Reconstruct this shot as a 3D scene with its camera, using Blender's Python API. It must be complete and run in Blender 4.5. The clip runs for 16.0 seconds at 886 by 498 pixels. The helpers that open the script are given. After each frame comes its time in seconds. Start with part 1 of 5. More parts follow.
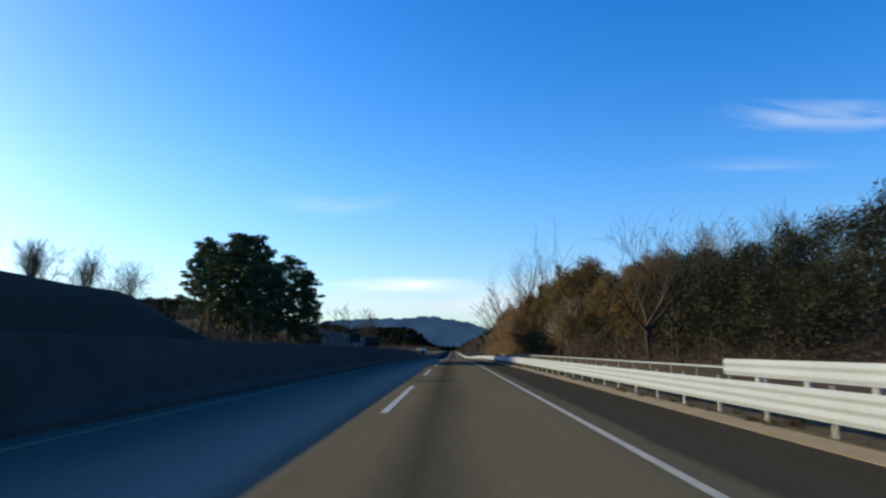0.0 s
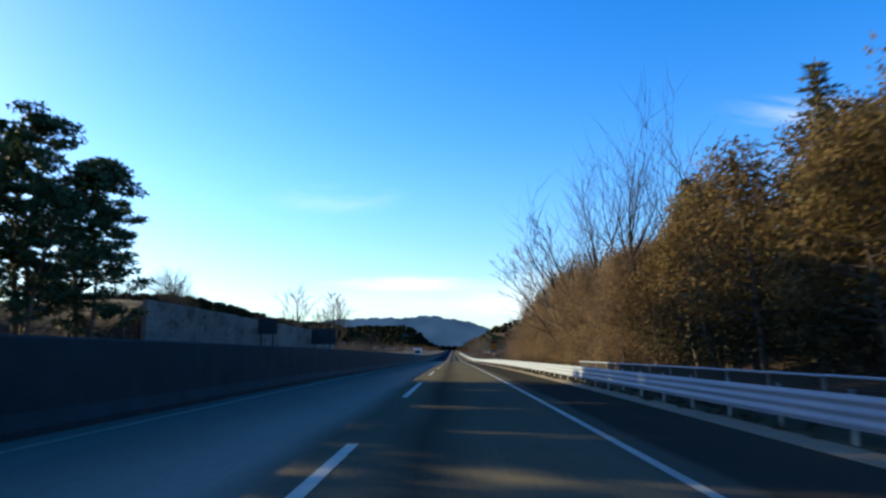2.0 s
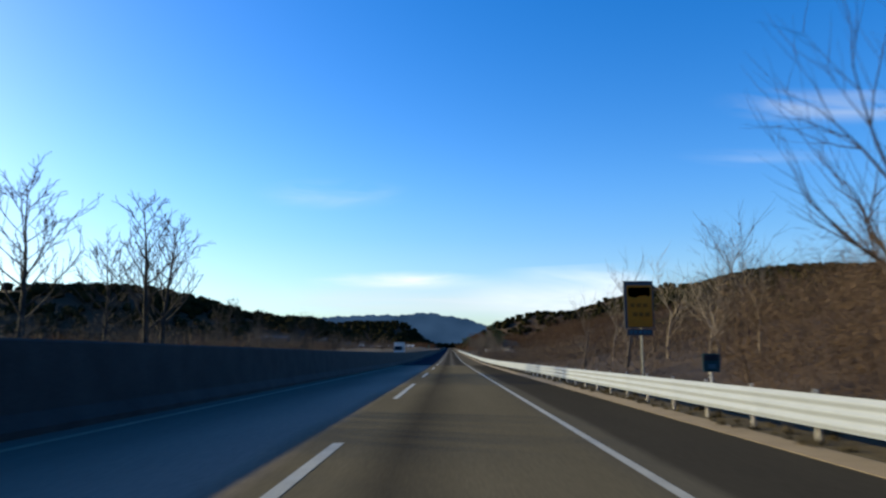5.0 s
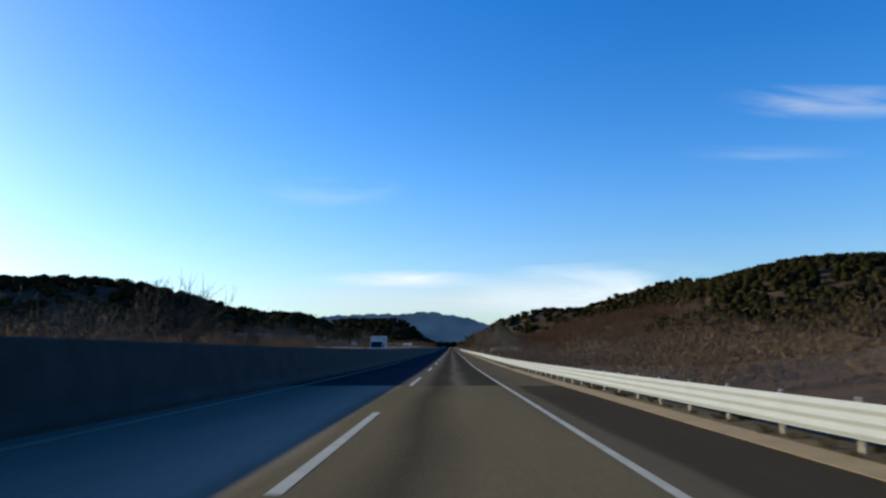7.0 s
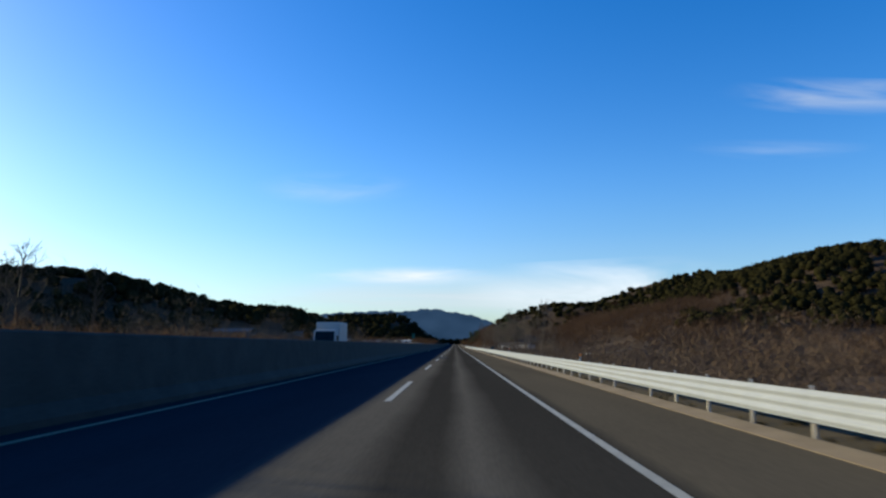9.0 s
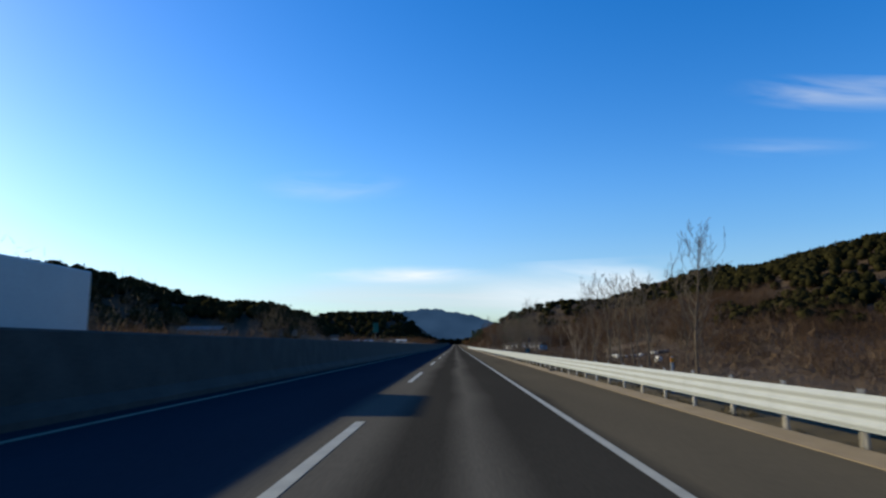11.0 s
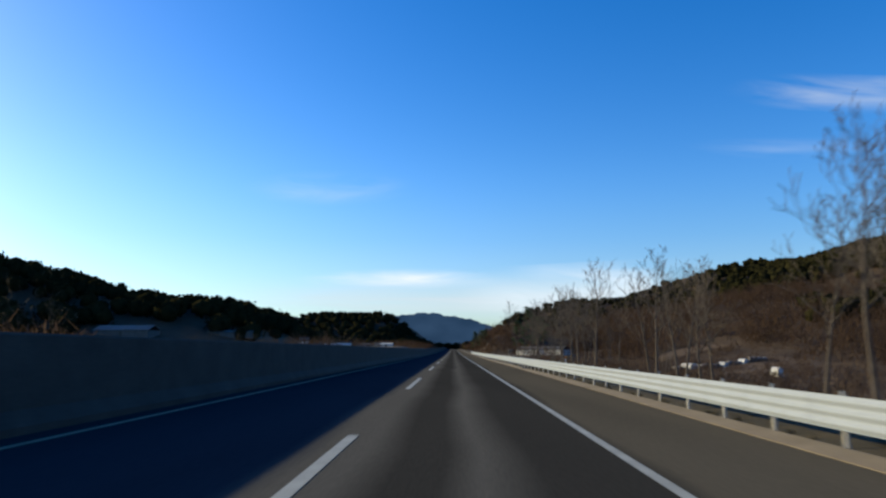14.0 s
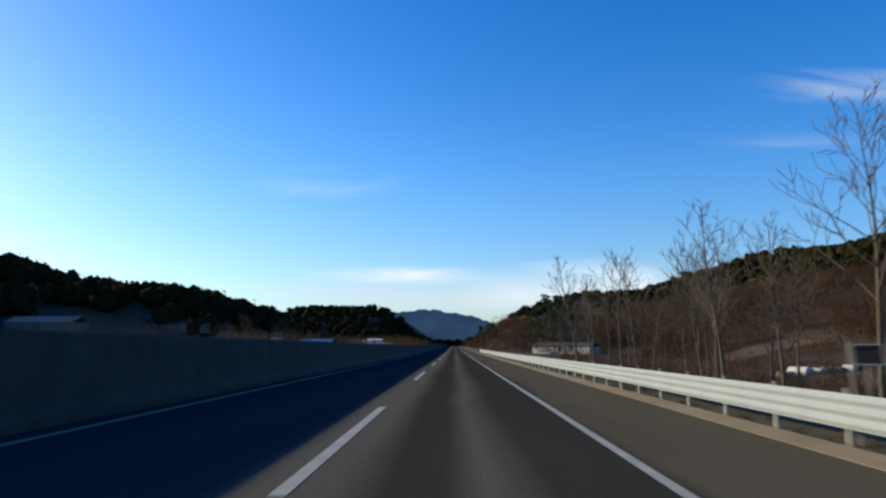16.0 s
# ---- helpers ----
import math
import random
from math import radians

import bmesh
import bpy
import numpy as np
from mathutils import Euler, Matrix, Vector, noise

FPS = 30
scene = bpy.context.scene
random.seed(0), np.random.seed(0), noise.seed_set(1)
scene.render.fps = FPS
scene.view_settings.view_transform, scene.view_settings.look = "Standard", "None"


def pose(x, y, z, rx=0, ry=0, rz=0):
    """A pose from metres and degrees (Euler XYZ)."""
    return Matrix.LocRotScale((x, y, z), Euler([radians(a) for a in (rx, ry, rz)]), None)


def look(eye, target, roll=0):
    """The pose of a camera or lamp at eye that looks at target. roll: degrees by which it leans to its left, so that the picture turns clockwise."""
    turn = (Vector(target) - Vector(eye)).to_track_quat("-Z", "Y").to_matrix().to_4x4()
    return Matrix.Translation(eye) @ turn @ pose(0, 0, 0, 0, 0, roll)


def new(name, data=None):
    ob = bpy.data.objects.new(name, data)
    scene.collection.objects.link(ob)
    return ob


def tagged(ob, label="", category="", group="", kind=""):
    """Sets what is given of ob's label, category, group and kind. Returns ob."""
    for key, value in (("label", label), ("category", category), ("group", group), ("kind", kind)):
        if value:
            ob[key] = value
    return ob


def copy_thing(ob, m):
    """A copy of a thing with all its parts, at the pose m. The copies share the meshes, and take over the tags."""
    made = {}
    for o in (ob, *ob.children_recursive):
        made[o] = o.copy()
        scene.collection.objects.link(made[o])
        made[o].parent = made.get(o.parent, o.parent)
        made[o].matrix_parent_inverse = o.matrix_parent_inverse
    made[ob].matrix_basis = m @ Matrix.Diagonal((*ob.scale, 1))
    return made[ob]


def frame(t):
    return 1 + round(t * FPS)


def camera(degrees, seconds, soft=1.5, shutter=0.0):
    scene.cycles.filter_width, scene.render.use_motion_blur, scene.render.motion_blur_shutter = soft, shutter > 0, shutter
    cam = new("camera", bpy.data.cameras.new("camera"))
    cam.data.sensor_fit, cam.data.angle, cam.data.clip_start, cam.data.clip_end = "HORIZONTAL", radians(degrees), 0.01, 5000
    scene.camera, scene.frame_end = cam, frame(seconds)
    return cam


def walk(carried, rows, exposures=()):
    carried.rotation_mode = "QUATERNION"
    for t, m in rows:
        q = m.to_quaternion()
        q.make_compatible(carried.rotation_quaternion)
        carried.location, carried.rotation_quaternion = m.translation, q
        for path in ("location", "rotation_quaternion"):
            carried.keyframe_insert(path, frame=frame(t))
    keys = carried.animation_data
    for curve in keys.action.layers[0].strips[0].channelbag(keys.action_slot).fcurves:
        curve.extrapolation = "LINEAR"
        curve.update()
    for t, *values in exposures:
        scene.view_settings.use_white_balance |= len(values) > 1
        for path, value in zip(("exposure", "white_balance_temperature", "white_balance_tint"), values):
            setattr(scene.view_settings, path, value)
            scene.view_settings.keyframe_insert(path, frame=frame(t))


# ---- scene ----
V = Vector


def smooth(a, b, v):
    u = np.clip((np.asarray(v, float) - a) / (b - a), 0, 1)
    return u * u * (3 - 2 * u)


def prof(y):
    """Height of the carriageway along its length."""
    return -1.6 * smooth(40, 260, y) + 1.8 * smooth(470, 980, y)


# The camera: a lorry-free drive in the near lane at about 104 km/h.
cam = camera(67.0, 16.0, soft=2.4, shutter=0.2)
EYE = 1.236
FOCAL = 784 / math.tan(radians(33.5))
# seconds, metres from the lane's dashed line, horizon row, heading column
ROWS = [
    (0.0, 1.35, 620.0, 799), (0.5, 1.36, 622.0, 799), (1.0, 1.39, 622.4, 799), (1.5, 1.37, 624.6, 801),
    (2.0, 1.36, 619.7, 801), (2.5, 1.36, 619.9, 799), (3.0, 1.39, 617.1, 796), (3.5, 1.46, 617.3, 796),
    (4.0, 1.56, 618.5, 796), (4.5, 1.58, 614.7, 796), (5.0, 1.59, 615.9, 797), (7.5, 1.58, 614.0, 801),
    (8.0, 1.57, 613.0, 804), (8.5, 1.56, 614.4, 805), (9.0, 1.55, 610.6, 805), (11.5, 1.54, 611.5, 806),
    (12.0, 1.51, 615.8, 806), (12.5, 1.49, 616.0, 804), (13.0, 1.47, 612.0, 806), (13.5, 1.46, 607.4, 804),
    (14.0, 1.46, 619.5, 802), (14.5, 1.49, 613.7, 804), (15.0, 1.49, 614.0, 804), (15.5, 1.49, 614.0, 804),
    (16.0, 1.49, 614.4, 804),
]
# seconds and metres travelled
GONE = ((0, 0), (1.5, 41), (3, 81), (5, 134), (7.5, 199.6), (9, 237.3), (11.5, 303.6), (13.5, 357.6), (15, 398.8), (16, 427.1))


def travelled(t):
    """Metres along the road at t, by a smooth curve through the known ones."""
    ts, ds = [g[0] for g in GONE], [g[1] for g in GONE]
    slopes = np.gradient(ds, ts)
    i = max(0, min(len(ts) - 2, int(np.searchsorted(ts, t, "right")) - 1))
    w = ts[i + 1] - ts[i]
    u = (t - ts[i]) / w
    return ((1 + 2 * u) * ds[i] + u * w * slopes[i]) * (1 - u) ** 2 + ((3 - 2 * u) * ds[i + 1] + (u - 1) * w * slopes[i + 1]) * u * u


def rides(t, x, row, column):
    y = travelled(t)
    return t, pose(x, y, float(prof(y)) + EYE, 90 + math.degrees(math.atan((row - 441) / FOCAL)), 0,
                   math.degrees(math.atan((column - 784) / FOCAL)))


EXPOSURES = [(0.0, 0.68), (0.5, 0.7), (1.5, 0.92), (2.0, 1.07), (3.0, 1.1), (3.6, 0.99), (4.2, 0.84), (5.0, 0.66), (7.5, 0.53), (9.0, 0.5), (16.0, 0.5)]
walk(cam, [rides(*r) for r in ROWS], EXPOSURES)

# Daylight: a low winter sun across the road from the opposite carriageway.
SUN_EL, SUN_AZ = 16.4, -67.0
world = bpy.data.worlds.new("world")
scene.world = world
world.use_nodes = True
wn, wl = world.node_tree.nodes, world.node_tree.links
sky = wn.new("ShaderNodeTexSky")
sky.sky_type, sky.sun_disc = "NISHITA", False
sky.sun_elevation, sky.sun_rotation = radians(SUN_EL), radians(SUN_AZ)
sky.air_density, sky.dust_density, sky.ozone_density = 1.0, 0.5, 3.0
deeper = wn.new("ShaderNodeHueSaturation")
deeper.inputs["Hue"].default_value, deeper.inputs["Saturation"].default_value = 0.513, 1.38
# the blue deepens upwards; towards the horizon the sky pales
up, level_of, pale = wn.new("ShaderNodeTexCoord"), wn.new("ShaderNodeSeparateXYZ"), wn.new("ShaderNodeMapRange")
wl.new(up.outputs["Generated"], level_of.inputs[0])
wl.new(level_of.outputs["Z"], pale.inputs["Value"])
pale.inputs["From Min"].default_value, pale.inputs["From Max"].default_value = 0.0, 0.16
pale.inputs["To Min"].default_value, pale.inputs["To Max"].default_value = 1.2, 1.38
wl.new(pale.outputs[0], deeper.inputs["Saturation"])
glare = wn.new("ShaderNodeMapRange")
glare.interpolation_type = "SMOOTHSTEP"
glare.inputs["From Min"].default_value, glare.inputs["From Max"].default_value = -0.02, 0.26
glare.inputs["To Min"].default_value, glare.inputs["To Max"].default_value = 0.7, 1.0
wl.new(level_of.outputs["Z"], glare.inputs["Value"])
wl.new(glare.outputs[0], deeper.inputs["Value"])
wl.new(sky.outputs[0], deeper.inputs["Color"])
# cool haze takes the yellow out of the lowest sky
haze, cool, tint = wn.new("ShaderNodeMapRange"), wn.new("ShaderNodeMixRGB"), wn.new("ShaderNodeMixRGB")
haze.interpolation_type = "SMOOTHSTEP"
haze.inputs["From Min"].default_value, haze.inputs["From Max"].default_value = 0.0, 0.2
wl.new(level_of.outputs["Z"], haze.inputs["Value"])
wl.new(haze.outputs[0], cool.inputs[0])
cool.inputs[1].default_value, cool.inputs[2].default_value = (0.8, 0.93, 1.12, 1), (1, 1, 1, 1)
tint.blend_type, tint.inputs[0].default_value = "MULTIPLY", 1.0
wl.new(deeper.outputs[0], tint.inputs[1])
wl.new(cool.outputs[0], tint.inputs[2])
wl.new(tint.outputs[0], wn["Background"].inputs[0])
wn["Background"].inputs[1].default_value = 0.162
sun = new("sun", bpy.data.lights.new("sun", "SUN"))
sun.data.energy, sun.data.angle, sun.data.color = 5.0, radians(0.5), (1.0, 0.86, 0.5)
sun_from = V((math.sin(radians(SUN_AZ)) * math.cos(radians(SUN_EL)), math.cos(radians(SUN_AZ)) * math.cos(radians(SUN_EL)), math.sin(radians(SUN_EL))))
sun.matrix_world = look(sun_from * 100, (0, 0, 0))


# ---- materials ----
def ramped(nodes, links, factor, stops):
    r = nodes.new("ShaderNodeValToRGB")
    while len(r.color_ramp.elements) < len(stops):
        r.color_ramp.elements.new(0.5)
    for e, (p, c) in zip(r.color_ramp.elements, stops):
        e.position, e.color = p, (*c, 1)
    links.new(factor, r.inputs[0])
    return r.outputs[0]


def surface(name, dark, light, scale=4.0, fine=40.0, rough=0.85, bump=0.2, metal=0.0, per="", stretch=(1, 1, 1), through_light=0.0, depth=0.02, gloss=0.2, vary=0.34):
    """A two-scale mottled surface between two colours. per: island or object adds a shift from piece to piece."""
    m = bpy.data.materials.new(name)
    m.use_nodes = True
    n, l = m.node_tree.nodes, m.node_tree.links
    b = n["Principled BSDF"]
    at = n.new("ShaderNodeTexCoord")
    mp = n.new("ShaderNodeMapping")
    mp.inputs["Scale"].default_value = stretch
    l.new(at.outputs["Object"], mp.inputs[0])
    big, small = n.new("ShaderNodeTexNoise"), n.new("ShaderNodeTexNoise")
    big.inputs["Scale"].default_value, small.inputs["Scale"].default_value = scale, fine
    big.inputs["Detail"].default_value, small.inputs["Detail"].default_value = 4, 3
    l.new(mp.outputs[0], big.inputs["Vector"])
    l.new(mp.outputs[0], small.inputs["Vector"])
    mix = n.new("ShaderNodeMath")
    mix.operation = "MULTIPLY_ADD"
    l.new(small.outputs[0], mix.inputs[0])
    mix.inputs[1].default_value = 0.5
    half = n.new("ShaderNodeMath")
    half.operation = "MULTIPLY"
    half.inputs[1].default_value = 0.5
    l.new(big.outputs[0], half.inputs[0])
    l.new(half.outputs[0], mix.inputs[2])
    factor = mix.outputs[0]
    if per:
        src = n.new("ShaderNodeNewGeometry").outputs["Random Per Island"] if per == "island" else n.new("ShaderNodeObjectInfo").outputs["Random"]
        add = n.new("ShaderNodeMath")
        add.operation = "MULTIPLY_ADD"
        add.inputs[1].default_value = vary
        l.new(src, add.inputs[0])
        sub = n.new("ShaderNodeMath")
        sub.operation = "SUBTRACT"
        sub.inputs[1].default_value = vary / 2
        l.new(factor, sub.inputs[0])
        l.new(sub.outputs[0], add.inputs[2])
        factor = add.outputs[0]
    colour = ramped(n, l, factor, [(0.3, dark), (0.7, light)])
    l.new(colour, b.inputs["Base Color"])
    b.inputs["Roughness"].default_value, b.inputs["Metallic"].default_value = rough, metal
    b.inputs["Specular IOR Level"].default_value = gloss
    if bump:
        bp = n.new("ShaderNodeBump")
        bp.inputs["Strength"].default_value, bp.inputs["Distance"].default_value = bump, depth
        l.new(small.outputs[0], bp.inputs["Height"])
        l.new(bp.outputs[0], b.inputs["Normal"])
    if through_light:
        tr = n.new("ShaderNodeBsdfTranslucent")
        l.new(colour, tr.inputs["Color"])
        ms = n.new("ShaderNodeMixShader")
        ms.inputs[0].default_value = through_light
        l.new(b.outputs[0], ms.inputs[1])
        l.new(tr.outputs[0], ms.inputs[2])
        l.new(ms.outputs[0], n["Material Output"].inputs[0])
    return m


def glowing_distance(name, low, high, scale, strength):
    """A glowing backdrop tone with slight mottling, for what lies kilometres off; haze and daylight are in its colour.
    """
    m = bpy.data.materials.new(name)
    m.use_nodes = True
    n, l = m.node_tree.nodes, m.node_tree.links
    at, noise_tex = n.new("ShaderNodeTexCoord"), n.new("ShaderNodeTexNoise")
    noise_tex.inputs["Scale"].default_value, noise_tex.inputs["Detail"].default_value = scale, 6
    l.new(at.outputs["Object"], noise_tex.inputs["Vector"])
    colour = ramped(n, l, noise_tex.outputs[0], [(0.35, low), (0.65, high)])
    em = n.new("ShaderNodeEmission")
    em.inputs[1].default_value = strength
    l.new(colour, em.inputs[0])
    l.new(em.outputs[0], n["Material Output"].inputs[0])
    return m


def asphalt(name, bands):
    """Asphalt in colour bands along the lanes: wear, and shade painted into the passing lane. bands: metres across the
    road and colour.
    """
    m = surface(name, (0.8, 0.8, 0.8), (1.16, 1.15, 1.12), 0.7, 30, 0.86, 0.35, stretch=(1, 0.12, 1), depth=0.006, gloss=0.0)
    n, l = m.node_tree.nodes, m.node_tree.links
    b = n["Principled BSDF"]
    mottle = b.inputs["Base Color"].links[0].from_socket
    at, part_x, span = n.new("ShaderNodeTexCoord"), n.new("ShaderNodeSeparateXYZ"), n.new("ShaderNodeMapRange")
    wander = n.new("ShaderNodeTexNoise")
    wander.inputs["Scale"].default_value = 0.12
    l.new(at.outputs["Object"], wander.inputs["Vector"])
    l.new(at.outputs["Object"], part_x.inputs[0])
    shift = n.new("ShaderNodeMath")
    shift.operation = "MULTIPLY_ADD"
    shift.inputs[1].default_value = 0.5
    l.new(wander.outputs[0], shift.inputs[0])
    l.new(part_x.outputs["X"], shift.inputs[2])
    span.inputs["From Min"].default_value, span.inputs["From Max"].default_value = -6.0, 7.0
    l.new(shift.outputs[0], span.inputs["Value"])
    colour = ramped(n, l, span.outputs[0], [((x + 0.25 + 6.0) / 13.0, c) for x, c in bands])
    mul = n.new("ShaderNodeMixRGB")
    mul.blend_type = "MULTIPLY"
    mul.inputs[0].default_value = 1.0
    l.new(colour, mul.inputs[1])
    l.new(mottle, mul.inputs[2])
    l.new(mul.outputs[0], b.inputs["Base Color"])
    return m


# left and near bands are painted lighter and warmer to lift the barrier's shade
OLD, OLD_DARK, OLD_LEFT_LIFTED = (0.106, 0.092, 0.062), (0.054, 0.048, 0.035), (0.146, 0.122, 0.101)
OLD_BAND, OLD_EDGE, OLD_NEAR_LIFTED = (0.082, 0.074, 0.056), (0.042, 0.038, 0.03), (0.225, 0.185, 0.15)
# the passing lane's dark blue puts the median barrier's shadow into the colour
PASSING_SHADE, FRESH, WORN, SHOULDER = (0.027, 0.032, 0.041), (0.037, 0.035, 0.0305), (0.09, 0.084, 0.072), (0.089, 0.0765, 0.056)
M_ASPHALT = asphalt("asphalt_worn", [(-5.0, OLD_LEFT_LIFTED), (-3.2, OLD_LEFT_LIFTED), (-1.3, OLD_NEAR_LIFTED), (-0.9, OLD_NEAR_LIFTED), (-0.3, OLD), (0.4, OLD), (1.0, OLD_DARK), (1.9, OLD), (3.3, OLD), (3.72, OLD_BAND), (4.02, OLD_BAND), (4.2, OLD_EDGE), (5.8, OLD_EDGE)])
M_ASPHALT_NEW = asphalt("asphalt_resurfaced", [(-4.6, PASSING_SHADE), (-0.68, PASSING_SHADE), (-0.2, WORN), (0.35, WORN), (0.85, FRESH), (1.35, FRESH), (1.75, WORN), (2.35, FRESH), (3.45, FRESH), (3.75, SHOULDER)])
# well below bare concrete: dirt and the road side's shade share this colour
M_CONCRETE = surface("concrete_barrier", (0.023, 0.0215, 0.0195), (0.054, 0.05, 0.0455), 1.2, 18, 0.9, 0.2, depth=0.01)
M_WALL = surface("retaining_concrete", (0.08, 0.061, 0.047), (0.25, 0.2, 0.16), 0.25, 3, 0.9, 0.3)
M_KERB = surface("gutter_concrete", (0.14, 0.107, 0.067), (0.235, 0.185, 0.12), 1.5, 25, 0.9, 0.3)
# line paint for the barrier's shade: dimmed, and warmed against its blue light
M_PAINT_SHADED = surface("shaded_road_paint", (0.16, 0.127, 0.085), (0.28, 0.225, 0.155), 2.0, 40, 0.7, 0.2, depth=0.004)
M_PAINT = surface("road_paint", (0.2, 0.195, 0.16), (0.37, 0.36, 0.3), 2.0, 40, 0.6, 0.2, depth=0.004)
M_RAIL = surface("rail_galvanised", (0.192, 0.216, 0.25), (0.24, 0.268, 0.308), 0.8, 12, 0.6, 0.05)
M_POST = surface("weathered_post", (0.1, 0.1, 0.095), (0.2, 0.195, 0.185), 3, 30, 0.6, 0.1)
# guardrail posts: sunlight is put into this pale warm colour
M_LITPOST = surface("sunlit_post", (0.36, 0.33, 0.28), (0.5, 0.46, 0.4), 3, 30, 0.6, 0.1)
M_STEEL = surface("galvanised_steel", (0.4, 0.41, 0.42), (0.58, 0.58, 0.58), 3, 30, 0.45, 0.05, 0.6)
M_EARTH = surface("dry_earth", (0.024, 0.0155, 0.009), (0.06, 0.038, 0.022), 0.15, 3.0, 0.95, 0.5, depth=0.08)
M_GRASS = surface("dry_grass", (0.026, 0.021, 0.009), (0.085, 0.063, 0.028), 1.5, 14, 0.95, 0.6, depth=0.03)
M_BARK = surface("grey_bark", (0.045, 0.035, 0.028), (0.115, 0.092, 0.074), 3, 20, 0.9, 0.4, stretch=(1, 1, 0.2))
M_BARK_DARK = surface("dark_bark", (0.018, 0.014, 0.012), (0.048, 0.038, 0.032), 3, 20, 0.9, 0.4, stretch=(1, 1, 0.2))
M_BARK_PALE = surface("pale_bark", (0.14, 0.11, 0.082), (0.3, 0.245, 0.185), 3, 20, 0.9, 0.4, stretch=(1, 1, 0.2))
M_BARK_PINE = surface("pine_bark", (0.07, 0.045, 0.03), (0.19, 0.115, 0.07), 3, 18, 0.9, 0.5, stretch=(1, 1, 0.3))
M_NEEDLE = surface("pine_needles", (0.018, 0.034, 0.014), (0.055, 0.085, 0.032), 0.8, 6, 0.7, 0, per="island", through_light=0.12)
# near-black: the shade among the evergreens is put into the leaf colour
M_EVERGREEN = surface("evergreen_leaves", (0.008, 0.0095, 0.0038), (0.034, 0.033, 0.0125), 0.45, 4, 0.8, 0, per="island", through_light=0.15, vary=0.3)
M_DRYLEAF = surface("dry_leaves", (0.045, 0.028, 0.0105), (0.165, 0.106, 0.041), 0.45, 3, 0.9, 0, per="island", through_light=0.3, vary=0.12)
M_TANLEAF = surface("tan_dry_leaves", (0.08, 0.053, 0.03), (0.245, 0.165, 0.095), 0.4, 2.5, 0.9, 0, per="island", through_light=0.42, vary=0.1)
M_OLIVE = surface("olive_leaves", (0.04, 0.031, 0.01), (0.15, 0.11, 0.036), 0.45, 3, 0.85, 0, per="island", through_light=0.3, vary=0.12)
M_CEDAR = surface("conifer_sprays", (0.035, 0.035, 0.014), (0.11, 0.095, 0.04), 0.8, 6, 0.8, 0, per="island", through_light=0.2)
M_TWIG = surface("dry_twigs", (0.046, 0.031, 0.021), (0.125, 0.086, 0.059), 0.6, 6, 0.9, 0, per="island")
M_STEMS = surface("fine_brown_stems", (0.055, 0.034, 0.02), (0.16, 0.104, 0.062), 0.5, 5, 0.9, 0, per="island", through_light=0.15)
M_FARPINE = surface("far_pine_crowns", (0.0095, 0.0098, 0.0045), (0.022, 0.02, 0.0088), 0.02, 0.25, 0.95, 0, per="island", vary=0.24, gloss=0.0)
M_FARBARE = surface("far_bare_crowns", (0.042, 0.026, 0.0175), (0.085, 0.055, 0.038), 0.02, 0.2, 0.95, 0, per="island", through_light=0.45, vary=0.16, gloss=0.0)
# blue haze is put into these two glowing colours
M_MOUNT = glowing_distance("haze_blue_mountain", (0.014, 0.034, 0.07), (0.023, 0.05, 0.098), 0.004, 1.0)
M_RIDGE = glowing_distance("haze_blue_ridge", (0.03, 0.05, 0.075), (0.05, 0.075, 0.10), 0.01, 1.0)


# ---- building helpers ----
def part(name, bm, material, parent, label=""):
    me = bpy.data.meshes.new(name)
    bm.to_mesh(me)
    bm.free()
    me.materials.append(material)
    ob = new(name, me)
    ob.parent = parent
    return tagged(ob, label)


def base(name, x, y, z, rz=0.0, label="", category="", group=""):
    ob = new(name)
    ob.empty_display_size = 0.2
    ob.matrix_basis = pose(x, y, z, 0, 0, rz)
    return tagged(ob, label, category, group)


def tri_mesh(name, verts, tris, material):
    """A mesh of triangles straight from arrays."""
    verts, tris = np.asarray(verts, np.float32), np.asarray(tris, np.int32)
    me = bpy.data.meshes.new(name)
    me.vertices.add(len(verts))
    me.vertices.foreach_set("co", verts.ravel())
    me.loops.add(tris.size)
    me.loops.foreach_set("vertex_index", tris.ravel())
    me.polygons.add(len(tris))
    me.polygons.foreach_set("loop_start", np.arange(0, tris.size, 3, dtype=np.int32))
    me.polygons.foreach_set("loop_total", np.full(len(tris), 3, np.int32))
    me.materials.append(material)
    me.update(calc_edges=True)
    me.validate()
    return me


def hang(name, me, parent, label=""):
    ob = new(name, me)
    ob.parent = parent
    return tagged(ob, label)


def box(bm, x0, x1, y0, y1, z0, z1, bevel=0.0):
    made = bmesh.ops.create_cube(bm, size=1.0, matrix=Matrix.LocRotScale(((x0 + x1) / 2, (y0 + y1) / 2, (z0 + z1) / 2), None, (x1 - x0, y1 - y0, z1 - z0)))
    if bevel:
        edges = list({e for v in made["verts"] for e in v.link_edges})
        bmesh.ops.bevel(bm, geom=edges, offset=bevel, segments=2, affect="EDGES", profile=0.5)
    return bm


def rod(bm, a, b, r0, r1, sides=10):
    a, b = V(a), V(b)
    turn = (b - a).to_track_quat("Z", "Y").to_matrix().to_4x4()
    bmesh.ops.create_cone(bm, cap_ends=True, segments=sides, radius1=r0, radius2=r1, depth=(b - a).length, matrix=Matrix.Translation((a + b) / 2) @ turn)
    return bm


